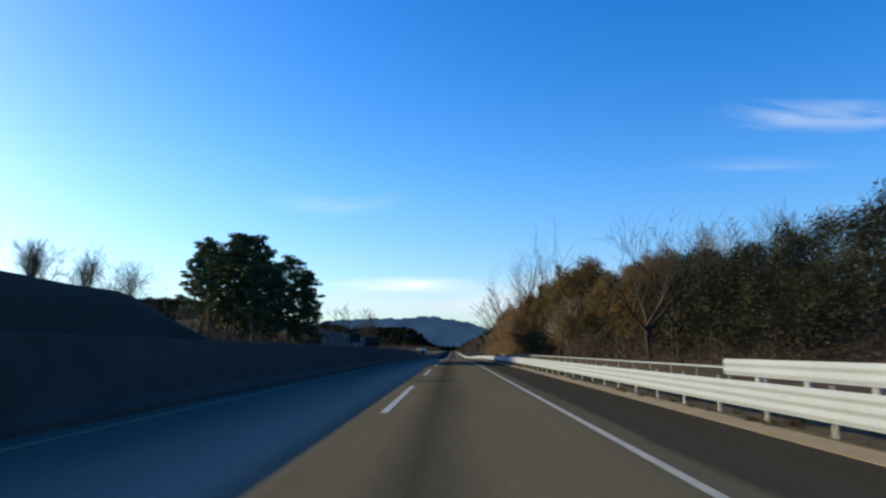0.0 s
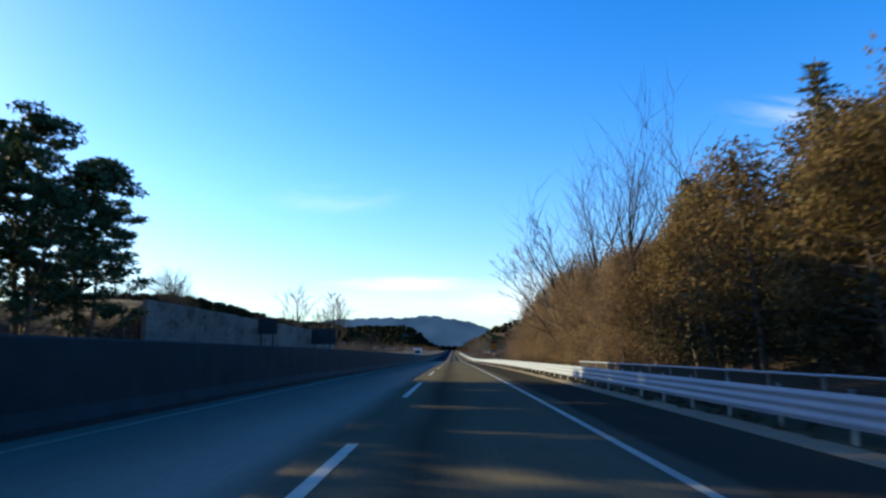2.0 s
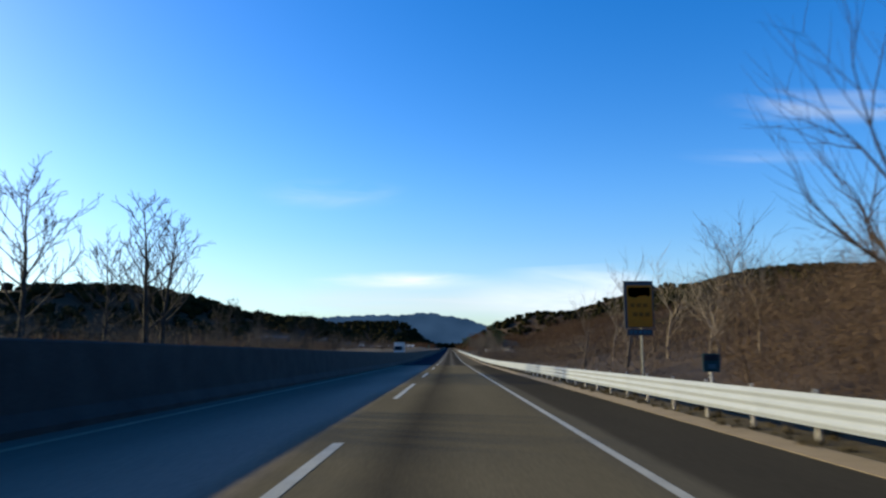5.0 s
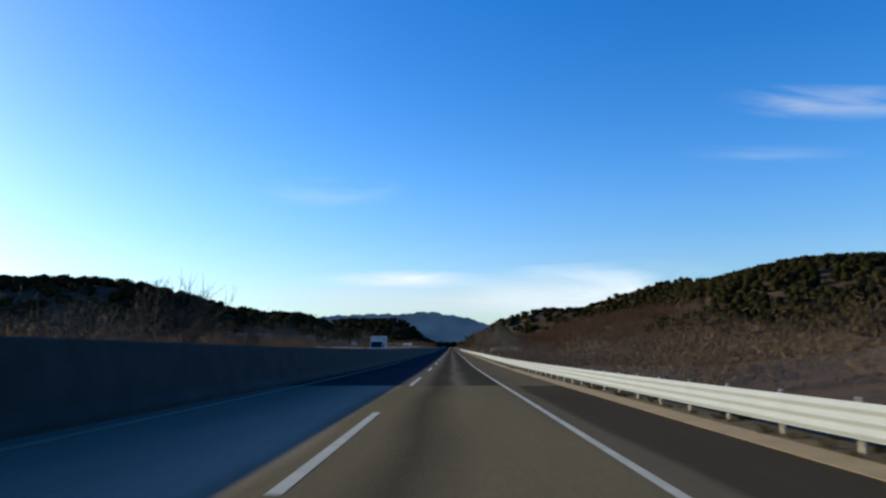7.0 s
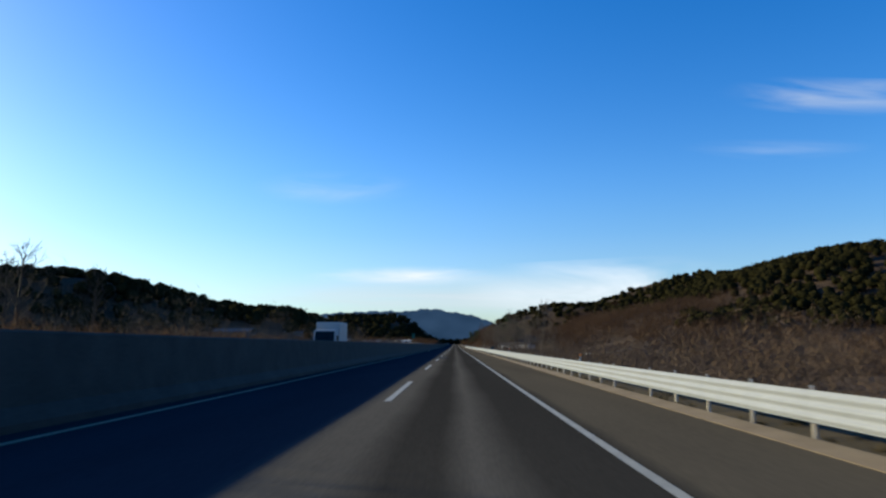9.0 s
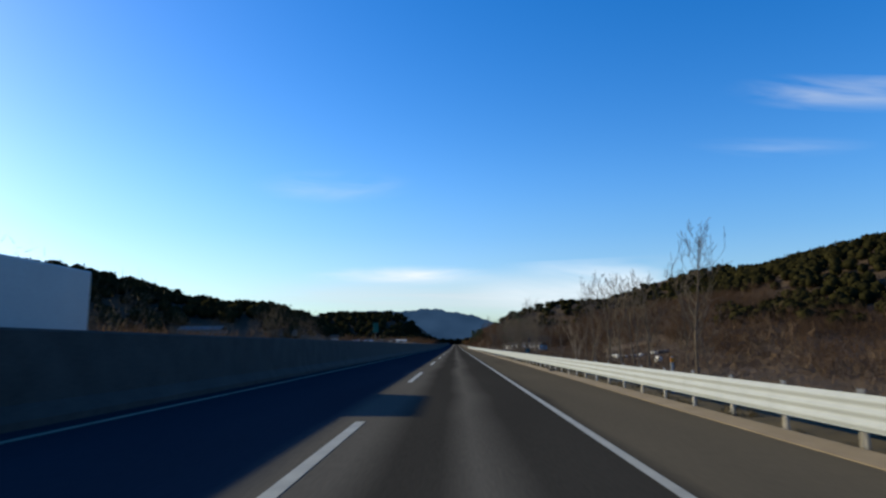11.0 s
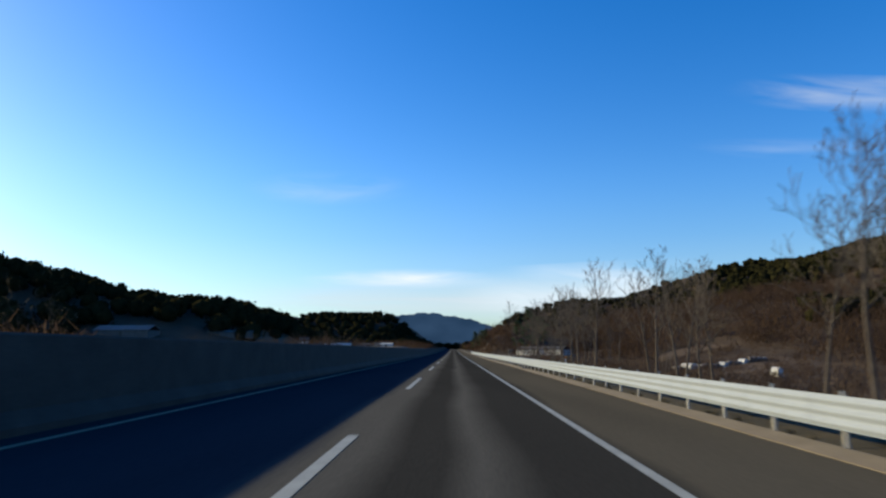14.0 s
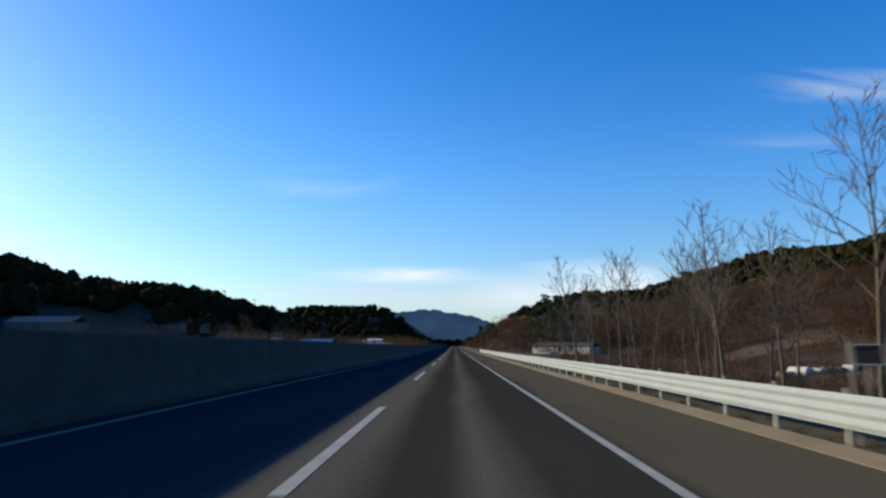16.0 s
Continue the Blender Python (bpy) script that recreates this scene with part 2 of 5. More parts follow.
def ribbon(name, section, y0, y1, step, material, kind="structure", closed=False, label="", category="", lift=0.0, drift=None):
    """A strip or profile of (x, z) points drawn along the road; drift: stations y and the sideways shift at each."""
    ys = np.unique(np.append(np.arange(y0, y1, step), y1))
    zs = prof(ys) + lift
    k = len(section)
    side = np.interp(ys, *drift) if drift else np.zeros(len(ys))
    verts = [(x + dx, y, z + h) for y, z, dx in zip(ys, zs, side) for x, h in section]
    faces = []
    for i in range(len(ys) - 1):
        for j in range(k if closed else k - 1):
            a, b = i * k + j, i * k + (j + 1) % k
            faces.append((a, b, b + k, a + k))
    if closed:
        faces += [tuple(range(k)), tuple(reversed(range((len(ys) - 1) * k, len(ys) * k)))]
    me = bpy.data.meshes.new(name)
    me.from_pydata(verts, [], faces)
    bm = bmesh.new()
    bm.from_mesh(me)
    bmesh.ops.recalc_face_normals(bm, faces=bm.faces)
    if not closed and sum(f.normal.z for f in bm.faces) < 0:
        bmesh.ops.reverse_faces(bm, faces=bm.faces)
    bm.to_mesh(me)
    bm.free()
    me.materials.append(material)
    return tagged(new(name, me), label, category, kind=kind)


# ---- terrain ----
def hills(x, y):
    """Ground height over the valley, road bed left out."""
    x, y = np.asarray(x, float), np.asarray(y, float)
    z = prof(np.minimum(y, 1000.0))
    # wooded bank beside the near carriageway
    bank = np.interp(y, [-80, 20, 45, 70, 95, 130, 150, 175, 200, 250], [0.15, 0.26, 0.38, 0.48, 0.58, 0.55, 0.45, 0.36, 0.3, 0.0])
    z = z + bank * 16.0 * smooth(8.5, 38, x) * (1 - smooth(60, 190, x))
    # lower land past the bank
    z = z - 1.6 * smooth(9, 16, x) * smooth(230, 280, y) * (1 - smooth(60, 120, x))
    # sunken fields between the road and the hill
    z = z - 3.0 * smooth(18, 45, x) * smooth(290, 350, y) * (1 - smooth(600, 660, y)) * (1 - smooth(85, 130, x))
    # wooded hill across the fields on the near side
    fade = 1 - smooth(1300, 2200, y)
    z = z + (24.5 * smooth(45, 150, x) + 40.0 * smooth(130, 280, x)) * smooth(470, 740, y + 0.15 * x) * fade
    # wooded hill beyond the opposite carriageway, and the knoll at the valley's far end
    left = smooth(620, 740, y + 0.1 * -x) * (1 - smooth(800, 960, y + 0.1 * -x))
    z = z + (20.5 * smooth(72, 132, -x) + 28.0 * smooth(140, 290, -x)) * left
    z = z + 29.0 * smooth(22, 62, -x) * smooth(890, 1020, y) * fade
    z = z + 30.0 * smooth(10, 70, x) * (1 - 0.5 * smooth(80, 170, x)) * smooth(880, 1020, y) * fade
    # wooded spur beside the road beyond the farm
    z = z + 10.0 * smooth(13, 27, x) * smooth(685, 735, y) * (1 - smooth(880, 980, y)) * (1 - smooth(45, 90, x))
    # cutting beyond the opposite carriageway, and the terrace behind the retaining wall
    z = z + 6.2 * smooth(19.0, 27, -x) * (1 - smooth(52, 92, y)) * smooth(-90, -50, y) * (1 - smooth(50, 150, -x))
    z = z + 4.3 * np.where((-x > 16.9), 1.0, 0.0) * smooth(90, 95, y) * (1 - smooth(152, 156, y)) * (1 - smooth(45, 150, -x))
    z = z + 1.3 * smooth(16, 24, -x) * smooth(156, 168, y)
    # knoll behind the terrace
    z = z + 7.0 * smooth(28, 44, -x) * smooth(135, 160, y) * (1 - smooth(172, 205, y)) * (1 - smooth(60, 120, -x))
    rough = np.sin(x * 0.31 + 1.7 * np.sin(y * 0.11)) * np.sin(y * 0.23 + x * 0.05) * 0.25
    return z + rough * smooth(9, 20, np.abs(x + 5))


def axis(parts):
    out = []
    for a, b, s in parts:
        out += list(np.arange(a, b, s))
    return np.array(out)


def ground_sheet():
    xs = axis([(-4000, -1000, 500), (-1000, -400, 60), (-400, -60, 15), (-60, -20, 2), (-20, 12, 0.8), (12, 60, 2), (60, 400, 15), (400, 1000, 60), (1000, 4001, 500)])
    ys = axis([(-400, -60, 40), (-60, 300, 3), (300, 1100, 8), (1100, 2400, 40), (2400, 4951, 150)])
    X, Y = np.meshgrid(xs, ys)
    Z = hills(X, Y)
    bed = (X > -14.4) & (X < 6.45)
    Z = np.where(bed, prof(Y) - 0.25, Z)
    Z = np.where((X >= 6.4) & (X < 9), prof(Y) - 0.03 - 0.05 * (X - 6.4), Z)
    k = len(xs)
    i, j = np.meshgrid(np.arange(len(ys) - 1), np.arange(k - 1), indexing="ij")
    a = (i * k + j).ravel()
    tris = np.concatenate([np.stack([a, a + 1, a + k + 1], 1), np.stack([a, a + k + 1, a + k], 1)])
    me = tri_mesh("ground", np.stack([X.ravel(), Y.ravel(), Z.ravel()], 1), tris, M_EARTH)
    tagged(new("ground", me), "dry brown winter ground with withered grass", "ground", kind="structure")


ground_sheet()
ROAD_END = 1080.0
JOIN = 213.0
ribbon("road", [(-5.1, 0), (-4.25, 0), (0, 0), (3.6, 0), (6.02, 0)], -60, JOIN, 5, M_ASPHALT, label="worn grey-brown asphalt carriageway with two lanes", category="road")
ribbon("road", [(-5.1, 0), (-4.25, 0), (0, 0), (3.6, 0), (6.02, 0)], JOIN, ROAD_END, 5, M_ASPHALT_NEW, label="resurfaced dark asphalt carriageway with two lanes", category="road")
ribbon("road", [(-14.2, 0.02), (-5.6, 0.02)], -60, ROAD_END, 5, M_ASPHALT, label="opposite asphalt carriageway beyond the concrete barrier", category="road")
LINE_DRIFT = ([110, 140, 206, 245], [0.0, 0.03, -0.05, -0.19])
ribbon("edge_line", [(3.57, 0.005), (3.7, 0.005)], -60, ROAD_END, 5, M_PAINT, label="solid white painted line along the shoulder", category="road marking", drift=LINE_DRIFT)
ribbon("edge_line", [(-4.33, 0.005), (-4.17, 0.005)], -60, ROAD_END, 5, M_PAINT_SHADED, label="solid white painted line beside the barrier", category="road marking")
GUTTER_DRIFT = ([140, 200], [0.0, -0.18])
ribbon("gutter", [(6.0, -0.1), (6.0, 0.006), (6.06, 0.014), (6.44, 0.045), (6.5, 0.035), (6.5, -0.1)], -60, ROAD_END, 5, M_KERB, closed=True, label="tan concrete gutter strip along the asphalt shoulder", category="kerb", drift=GUTTER_DRIFT)
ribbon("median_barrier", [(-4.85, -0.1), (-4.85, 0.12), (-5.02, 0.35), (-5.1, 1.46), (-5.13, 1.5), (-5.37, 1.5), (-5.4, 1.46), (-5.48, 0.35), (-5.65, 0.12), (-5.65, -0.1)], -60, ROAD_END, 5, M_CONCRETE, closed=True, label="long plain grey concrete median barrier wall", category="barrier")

ribbon("verge", [(6.31, 0.0), (6.5, 0.034), (6.6, 0.045), (7.2, 0.066), (8.2, 0.02), (9.4, -0.07)], -60, JOIN, 3, M_GRASS, label="strip of dry tan grass behind the guardrail", category="verge")
ribbon("verge", [(6.31, 0.01), (6.37, -0.03), (6.6, -0.04), (7.2, 0.01), (8.2, 0.0), (9.4, -0.07)], JOIN, ROAD_END, 3, M_GRASS, label="strip of dark dry grass under and behind the guardrail", category="verge")

# dashed lane line: strokes 20 m apart, longer ones on the worn stretch
DASH_AT = 12.9
for k in range(-4, 54):
    y = DASH_AT + 20.0 * k + (0.7 if k < 8 else 0.0)
    ribbon("lane_dash", [(-0.08, 0.005), (0.08, 0.005)], y, y + (10.2 if k < 8 else 8.4), 2, M_PAINT, kind="", label="white painted lane dash on the asphalt", category="road marking")["group"] = "dashed lane line"


# ---- guardrail ----
def wave_section(x, z0, z1, waves, depth=0.03):
    """A corrugated beam's closed outline in (x, z)."""
    front, n = [], 6 * waves
    for i in range(n + 1):
        u = i / n
        front.append((x - depth * (0.5 - 0.5 * math.cos(2 * math.pi * waves * u)), z0 + (z1 - z0) * u))
    return front + [(px + 0.006, pz) for px, pz in reversed(front)]


def rail_drop(y):
    """How far the rail stands lower or higher as the shoulder tilts along the way."""
    return float(np.interp(y, [90, 120, 140, 205], [0.0, -0.03, -0.03, 0.055]))


def guardrail():
    post = bmesh.new()
    rod(post, (0, 0, -0.3), (0, 0, 0.66), 0.03, 0.03, 10)
    spacer = bmesh.new()
    box(spacer, -0.085, -0.03, -0.05, 0.05, 0.36, 0.62)
    cap = bmesh.new()
    box(cap, -0.015, 0.015, -0.025, 0.025, 0.64, 0.755, 0.008)
    first = None
    for k in range(-10, 140):
        y = 1.0 + 4.0 * k
        rail = base("guardrail", 0, y, 0, 0, "pale galvanised three-wave steel guardrail section on round posts", "guardrail", "guardrail along the shoulder")
        za, zb = float(prof(y)) - rail_drop(y), float(prof(y + 4.0)) - rail_drop(y + 4.0)
        sec = wave_section(6.5, 0.255, 0.7, 3)
        verts = [(px, yy, zz + pz) for yy, zz in ((0.0, za), (4.02, zb)) for px, pz in sec]
        m = len(sec)
        bm = bmesh.new()
        vs = [bm.verts.new(c) for c in verts]
        for j in range(m):
            bm.faces.new((vs[j], vs[(j + 1) % m], vs[m + (j + 1) % m], vs[m + j]))
        bmesh.ops.recalc_face_normals(bm, faces=bm.faces)
        part("beam", bm, M_RAIL, rail)
        shift = float(np.interp(y, [130, 247, 422], [0.47, 0.04, -0.9]))
        for d in (shift % 4.0, (shift + 2.0) % 4.0):
            z = float(prof(y + d)) - rail_drop(y + d)
            if first is None:
                p = part("post", post, M_LITPOST, rail)
                s = part("spacer", spacer, M_POST, p)
                c = part("reflector_cap", cap, M_RAIL, p)
                first = (p.data, s.data, c.data)
            else:
                p = hang("post", first[0], rail)
                hang("spacer", first[1], p)
                hang("reflector_cap", first[2], p)
            p.location = (6.6, d, z)


guardrail()


# ---- plants ----
class Tubes:
    """Collects tapered tubes as triangles."""

    def __init__(self):
        self.v, self.t = [], []

    def add(self, pts, radii, sides):
        start = len(self.v)
        for i, (p, r) in enumerate(zip(pts, radii)):
            way = (pts[min(i + 1, len(pts) - 1)] - pts[max(i - 1, 0)]).normalized()
            side = way.orthogonal().normalized()
            up = way.cross(side)
            for s in range(sides):
                a = 2 * math.pi * s / sides
                self.v.append(tuple(p + side * (r * math.cos(a)) + up * (r * math.sin(a))))
        for i in range(len(pts) - 1):
            for s in range(sides):
                a, b = start + i * sides + s, start + i * sides + (s + 1) % sides
                self.t += [(a, b, b + sides), (a, b + sides, a + sides)]


def branch(rng, tubes, twigs, at, way, length, radius, level, levels, spread, lift):
    n = 5 if level == 0 else 4 if level < 3 else 3
    pts, radii, p, d = [at.copy()], [radius], at.copy(), way.normalized()
    for i in range(n):
        d = (d + V((rng.uniform(-1, 1), rng.uniform(-1, 1), rng.uniform(-0.6, 1) + lift)) * 0.16).normalized()
        p = p + d * (length / n)
        pts.append(p.copy())
        radii.append(radius * (1 - 0.75 * (i + 1) / n) if level else radius * (1 - 0.55 * (i + 1) / n))
    (tubes if level < 2 else twigs).add(pts, radii, 7 if level == 0 else 5 if level == 1 else 3)
    if level >= levels:
        return
    kids = (6, 5, 4, 2)[level]
    for k in range(kids):
        u = rng.uniform(0.35 if level == 0 else 0.2, 1.0) if k else 1.0
        i = min(int(u * n), n - 1)
        o = pts[i].lerp(pts[i + 1], u * n - i)
        turn = rng.uniform(0, 2 * math.pi)
        side = d.orthogonal().normalized()
        side.rotate(Matrix.Rotation(turn, 3, d))
        w = (d + side * spread * rng.uniform(0.6, 1.3)).normalized()
        branch(rng, tubes, twigs, o, w, length * rng.uniform(0.5, 0.78), max(radius * (1 - 0.6 * u) * 0.64, 0.015), level + 1, levels, spread, lift)


def bare_tree(seed, height, stems=1, spread=0.75, lift=0.25, girth=0.02, levels=3):
    """Arrays of a leafless tree: trunk and limbs, and twigs."""
    rng = random.Random(seed)
    tubes, twigs = Tubes(), Tubes()
    for s in range(stems):
        lean = V((rng.uniform(-0.25, 0.25), rng.uniform(-0.25, 0.25), 1)) if stems > 1 else V((rng.uniform(-0.06, 0.06), rng.uniform(-0.06, 0.06), 1))
        branch(rng, tubes, twigs, V((rng.uniform(-0.2, 0.2) * (stems > 1), rng.uniform(-0.2, 0.2) * (stems > 1), -0.2)), lean, height * (0.55 if stems == 1 else 0.6), height * girth, 0, levels, spread, lift)
    return tubes, twigs


def forked_tree_thing(seed, height, bark, label, group=""):
    """A stout leafless tree: a short trunk that parts into a few heavy crooked limbs."""
    rng = random.Random(seed)
    tubes, twigs = Tubes(), Tubes()
    r = height * 0.024
    pts = [V((0, 0, -0.3)), V((0.04, 0.02, height * 0.12)), V((-0.05, 0.05, height * 0.24)), V((0.02, 0, height * 0.34))]
    tubes.add(pts, [r * 1.15, r, r * 0.9, r * 0.82], 9)
    for k in range(4):
        a = 0.5 + 1.57 * k + rng.uniform(-0.3, 0.3)
        way = V((math.cos(a) * 0.85, math.sin(a) * 0.85, rng.uniform(0.75, 1.3)))
        branch(rng, tubes, twigs, pts[3 if k % 2 else 2].lerp(pts[3], 0.5), way, height * rng.uniform(0.38, 0.5), r * 0.62, 1, 4, 0.8, 0.35)
    t = base("bare_tree", 0, 0, 0, 0, label, "tree", group)
    hang("trunk", tri_mesh("trunk", tubes.v, tubes.t, bark), t)
    hang("crown", tri_mesh("crown", twigs.v, twigs.t, bark), t)
    return t


def bare_tree_thing(seed, height, bark, label, group="", **kw):
    tubes, twigs = bare_tree(seed, height, **kw)
    t = base("bare_tree", 0, 0, 0, 0, label, "tree", group)
    hang("trunk", tri_mesh("trunk", tubes.v, tubes.t, bark), t)
    hang("crown", tri_mesh("crown", twigs.v, twigs.t, bark), t)
    return t


def leader_tree(seed, height, girth=0.016, first=0.22, count=18, reach=0.36, rise=0.8, fine=0.009, wobble=0.2, sub=(5, 3), twig=0.009):
    """Arrays of a leafless tree with one straight leader and many side branches."""
    rng = random.Random(seed)
    tubes, twigs = Tubes(), Tubes()
    pts, p, d = [V((0, 0, -0.3))], V((0, 0, -0.3)), V((rng.uniform(-0.05, 0.05), rng.uniform(-0.05, 0.05), 1))
    for i in range(8):
        d = (d + V((rng.uniform(-0.07, 0.07), rng.uniform(-0.07, 0.07), 0.1))).normalized()
        p = p + d * (height / 8)
        pts.append(p.copy())
    r0 = height * girth
    tubes.add(pts, [max(r0 * (1 - 0.93 * i / 8), 0.012) for i in range(9)], 8)

    def limb(into, o, way, long, r, steps, sides, curl):
        lp, q, w = [o.copy()], o.copy(), way.normalized()
        for _ in range(steps):
            w = (w + V((rng.uniform(-wobble, wobble), rng.uniform(-wobble, wobble), curl + rng.uniform(-wobble, wobble) / 2))).normalized()
            q = q + w * (long / steps)
            lp.append(q.copy())
        into.add(lp, [max(r * (1 - 0.8 * k / steps), fine if sides > 3 else twig) for k in range(steps + 1)], sides)
        return lp, w

    for k in range(count):
        u = first + (0.97 - first) * (k + rng.random() * 0.8) / count
        i = min(int(u * 8), 7)
        o = pts[i].lerp(pts[i + 1], u * 8 - i)
        a = k * 2.4 + rng.uniform(-0.5, 0.5)
        long = height * reach * (1 - 0.75 * (u - first) / (1 - first)) * rng.uniform(0.7, 1.15)
        lp, w = limb(tubes, o, V((math.cos(a), math.sin(a), rise * rng.uniform(0.6, 1.2))), long, r0 * (1 - 0.85 * u) * 0.5, 4, 5, 0.1)
        for m in range(sub[0]):
            v = rng.uniform(0.3, 1.0)
            j = min(int(v * 4), 3)
            o2 = lp[j].lerp(lp[j + 1], v * 4 - j)
            side = w.orthogonal().normalized()
            side.rotate(Matrix.Rotation(rng.uniform(0, 6.28), 3, w))
            lp2, w2 = limb(twigs, o2, w + side * 0.8, long * rng.uniform(0.3, 0.5), r0 * 0.1, 3, 3, 0.12)
            for _ in range(sub[1]):
                side = w2.orthogonal().normalized()
                side.rotate(Matrix.Rotation(rng.uniform(0, 6.28), 3, w2))
                limb(twigs, lp2[rng.randint(1, 3)], w2 + side * 0.8, long * rng.uniform(0.15, 0.28), 0.011, 2, 3, 0.1)
    return tubes, twigs


def leader_tree_thing(seed, height, bark, label, group="", **kw):
    tubes, twigs = leader_tree(seed, height, **kw)
    t = base("bare_tree", 0, 0, 0, 0, label, "tree", group)
    hang("trunk", tri_mesh("trunk", tubes.v, tubes.t, bark), t)
    hang("crown", tri_mesh("crown", twigs.v, twigs.t, bark), t)
    return t


def shingles(nr, at, out, wide, long, loose=0.55):
    """Leaf triangles that lie roughly square to the outward direction of their clump."""
    n = len(at)
    face = out + nr.normal(size=(n, 3)) * loose
    face /= np.linalg.norm(face, axis=1, keepdims=True) + 1e-9
    a = np.cross(face, nr.normal(size=(n, 3)))
    a /= np.linalg.norm(a, axis=1, keepdims=True) + 1e-9
    b = np.cross(face, a)
    w, h = nr.uniform(0.6, 1.3, (n, 1)) * wide, nr.uniform(0.6, 1.3, (n, 1)) * long
    v = np.stack([at - a * w - b * h * 0.4, at + a * w - b * h * 0.4, at + b * h * 0.7], 1).reshape(-1, 3)
    return v, np.arange(3 * n).reshape(-1, 3)


def tufts(rng, centres, radius, count, length, width, flat=0.6):
    """Spiky leaf triangles round each centre."""
    c = np.repeat(np.asarray(centres, float), count, axis=0)
    n = len(c)
    way = rng.normal(size=(n, 3))
    way /= np.linalg.norm(way, axis=1, keepdims=True)
    way[:, 2] = way[:, 2] * flat + 0.15
    o = c + way * radius * rng.uniform(0.1, 0.7, (n, 1))
    tip = o + way * length * rng.uniform(0.6, 1.2, (n, 1))
    side = np.cross(way, rng.normal(size=(n, 3)))
    side /= np.linalg.norm(side, axis=1, keepdims=True) + 1e-9
    w = side * width * rng.uniform(0.6, 1.3, (n, 1))
    v = np.stack([o - w, o + w, tip], 1).reshape(-1, 3)
    return v, np.arange(3 * n).reshape(-1, 3)


def pine_tree(seed, height, crown_from=0.35, reach=3.7):
    """Arrays of a pine: trunk with limbs, and rounded needle clumps with gaps between them."""
    rng, nr = random.Random(seed), np.random.default_rng(seed)
    tubes, centres, sizes = Tubes(), [], []
    pts, p, d = [V((0, 0, -0.3))], V((0, 0, -0.3)), V((rng.uniform(-0.12, 0.12), rng.uniform(-0.12, 0.12), 1)).normalized()
    for i in range(8):
        d = (d + V((rng.uniform(-0.1, 0.1), rng.uniform(-0.1, 0.1), 0.12))).normalized()
        p = p + d * (height / 8)
        pts.append(p.copy())
    r0 = height * 0.016
    tubes.add(pts, [r0 * (1 - 0.85 * i / 8) for i in range(9)], 8)
    for k in range(22):
        u = crown_from + (0.98 - crown_from) * (k + rng.random()) / 22
        i = min(int(u * 8), 7)
        o = pts[i].lerp(pts[i + 1], u * 8 - i)
        w = (u - crown_from) / (1 - crown_from)
        long = reach * (0.5 + 0.5 * math.sin(math.pi * (0.2 + 0.6 * w))) * (1 - 0.72 * w * w) * rng.uniform(0.6, 1.15)
        a = k * 2.4 + rng.uniform(-0.6, 0.6)
        d = V((math.cos(a), math.sin(a), rng.uniform(-0.05, 0.3) + 0.5 * w))
        lp, q = [o.copy()], o.copy()
        for s in range(4):
            d = (d + V((rng.uniform(-0.25, 0.25), rng.uniform(-0.25, 0.25), rng.uniform(0.0, 0.3)))).normalized()
            q = q + d * (long / 4)
            lp.append(q.copy())
            if s:
                centres.append(q + V((rng.uniform(-1, 1), rng.uniform(-1, 1), rng.uniform(0.0, 0.5))) * 0.5)
                sizes.append(rng.uniform(0.38, 0.68))
        tubes.add(lp, [r0 * 0.32 * (1 - 0.2 * s) for s in range(5)], 4)
        centres.append(q + V((0, 0, 0.15)))
        sizes.append(rng.uniform(0.46, 0.72))
    for _ in range(4):
        centres.append(pts[-1] + V((rng.uniform(-0.4, 0.4), rng.uniform(-0.4, 0.4), rng.uniform(-0.4, 0.25))))
        sizes.append(0.42)
    count = 60
    c, r = np.repeat(np.array([tuple(c) for c in centres]), count, axis=0), np.repeat(np.array(sizes), count)[:, None]
    way = nr.normal(size=c.shape)
    way /= np.linalg.norm(way, axis=1, keepdims=True)
    at = c + way * r * nr.uniform(0.45, 1.0, (len(c), 1)) * np.array([1.25, 1.25, 0.46])
    up = way * 0.7 + np.array([0, 0, 0.6])
    v, t = shingles(nr, at, up, 0.08, 0.3, 0.9)
    return tubes, v, t


def pine_thing(seed, height, label, group="", **kw):
    tubes, v, t = pine_tree(seed, height, **kw)
    ob = base("pine_tree", 0, 0, 0, 0, label, "tree", group)
    hang("trunk", tri_mesh("trunk", tubes.v, tubes.t, M_BARK_PINE), ob)
    hang("crown", tri_mesh("crown", v, t, M_NEEDLE), ob)
    return ob


def plant(protos, places, fresh=False, sink=0.0):
    """Puts prototypes, then copies of them, at (x, y, size) on the ground; fresh: copies only."""
    rng = random.Random(len(places))
    for i, (x, y, s) in enumerate(places):
        src = protos[i % len(protos)]
        ob = src if i < len(protos) and not fresh else copy_thing(src, pose(0, 0, 0))
        ob.matrix_basis = pose(x, y, float(hills(x, y)) - sink, 0, 0, rng.uniform(0, 360)) @ Matrix.Scale(s, 4)


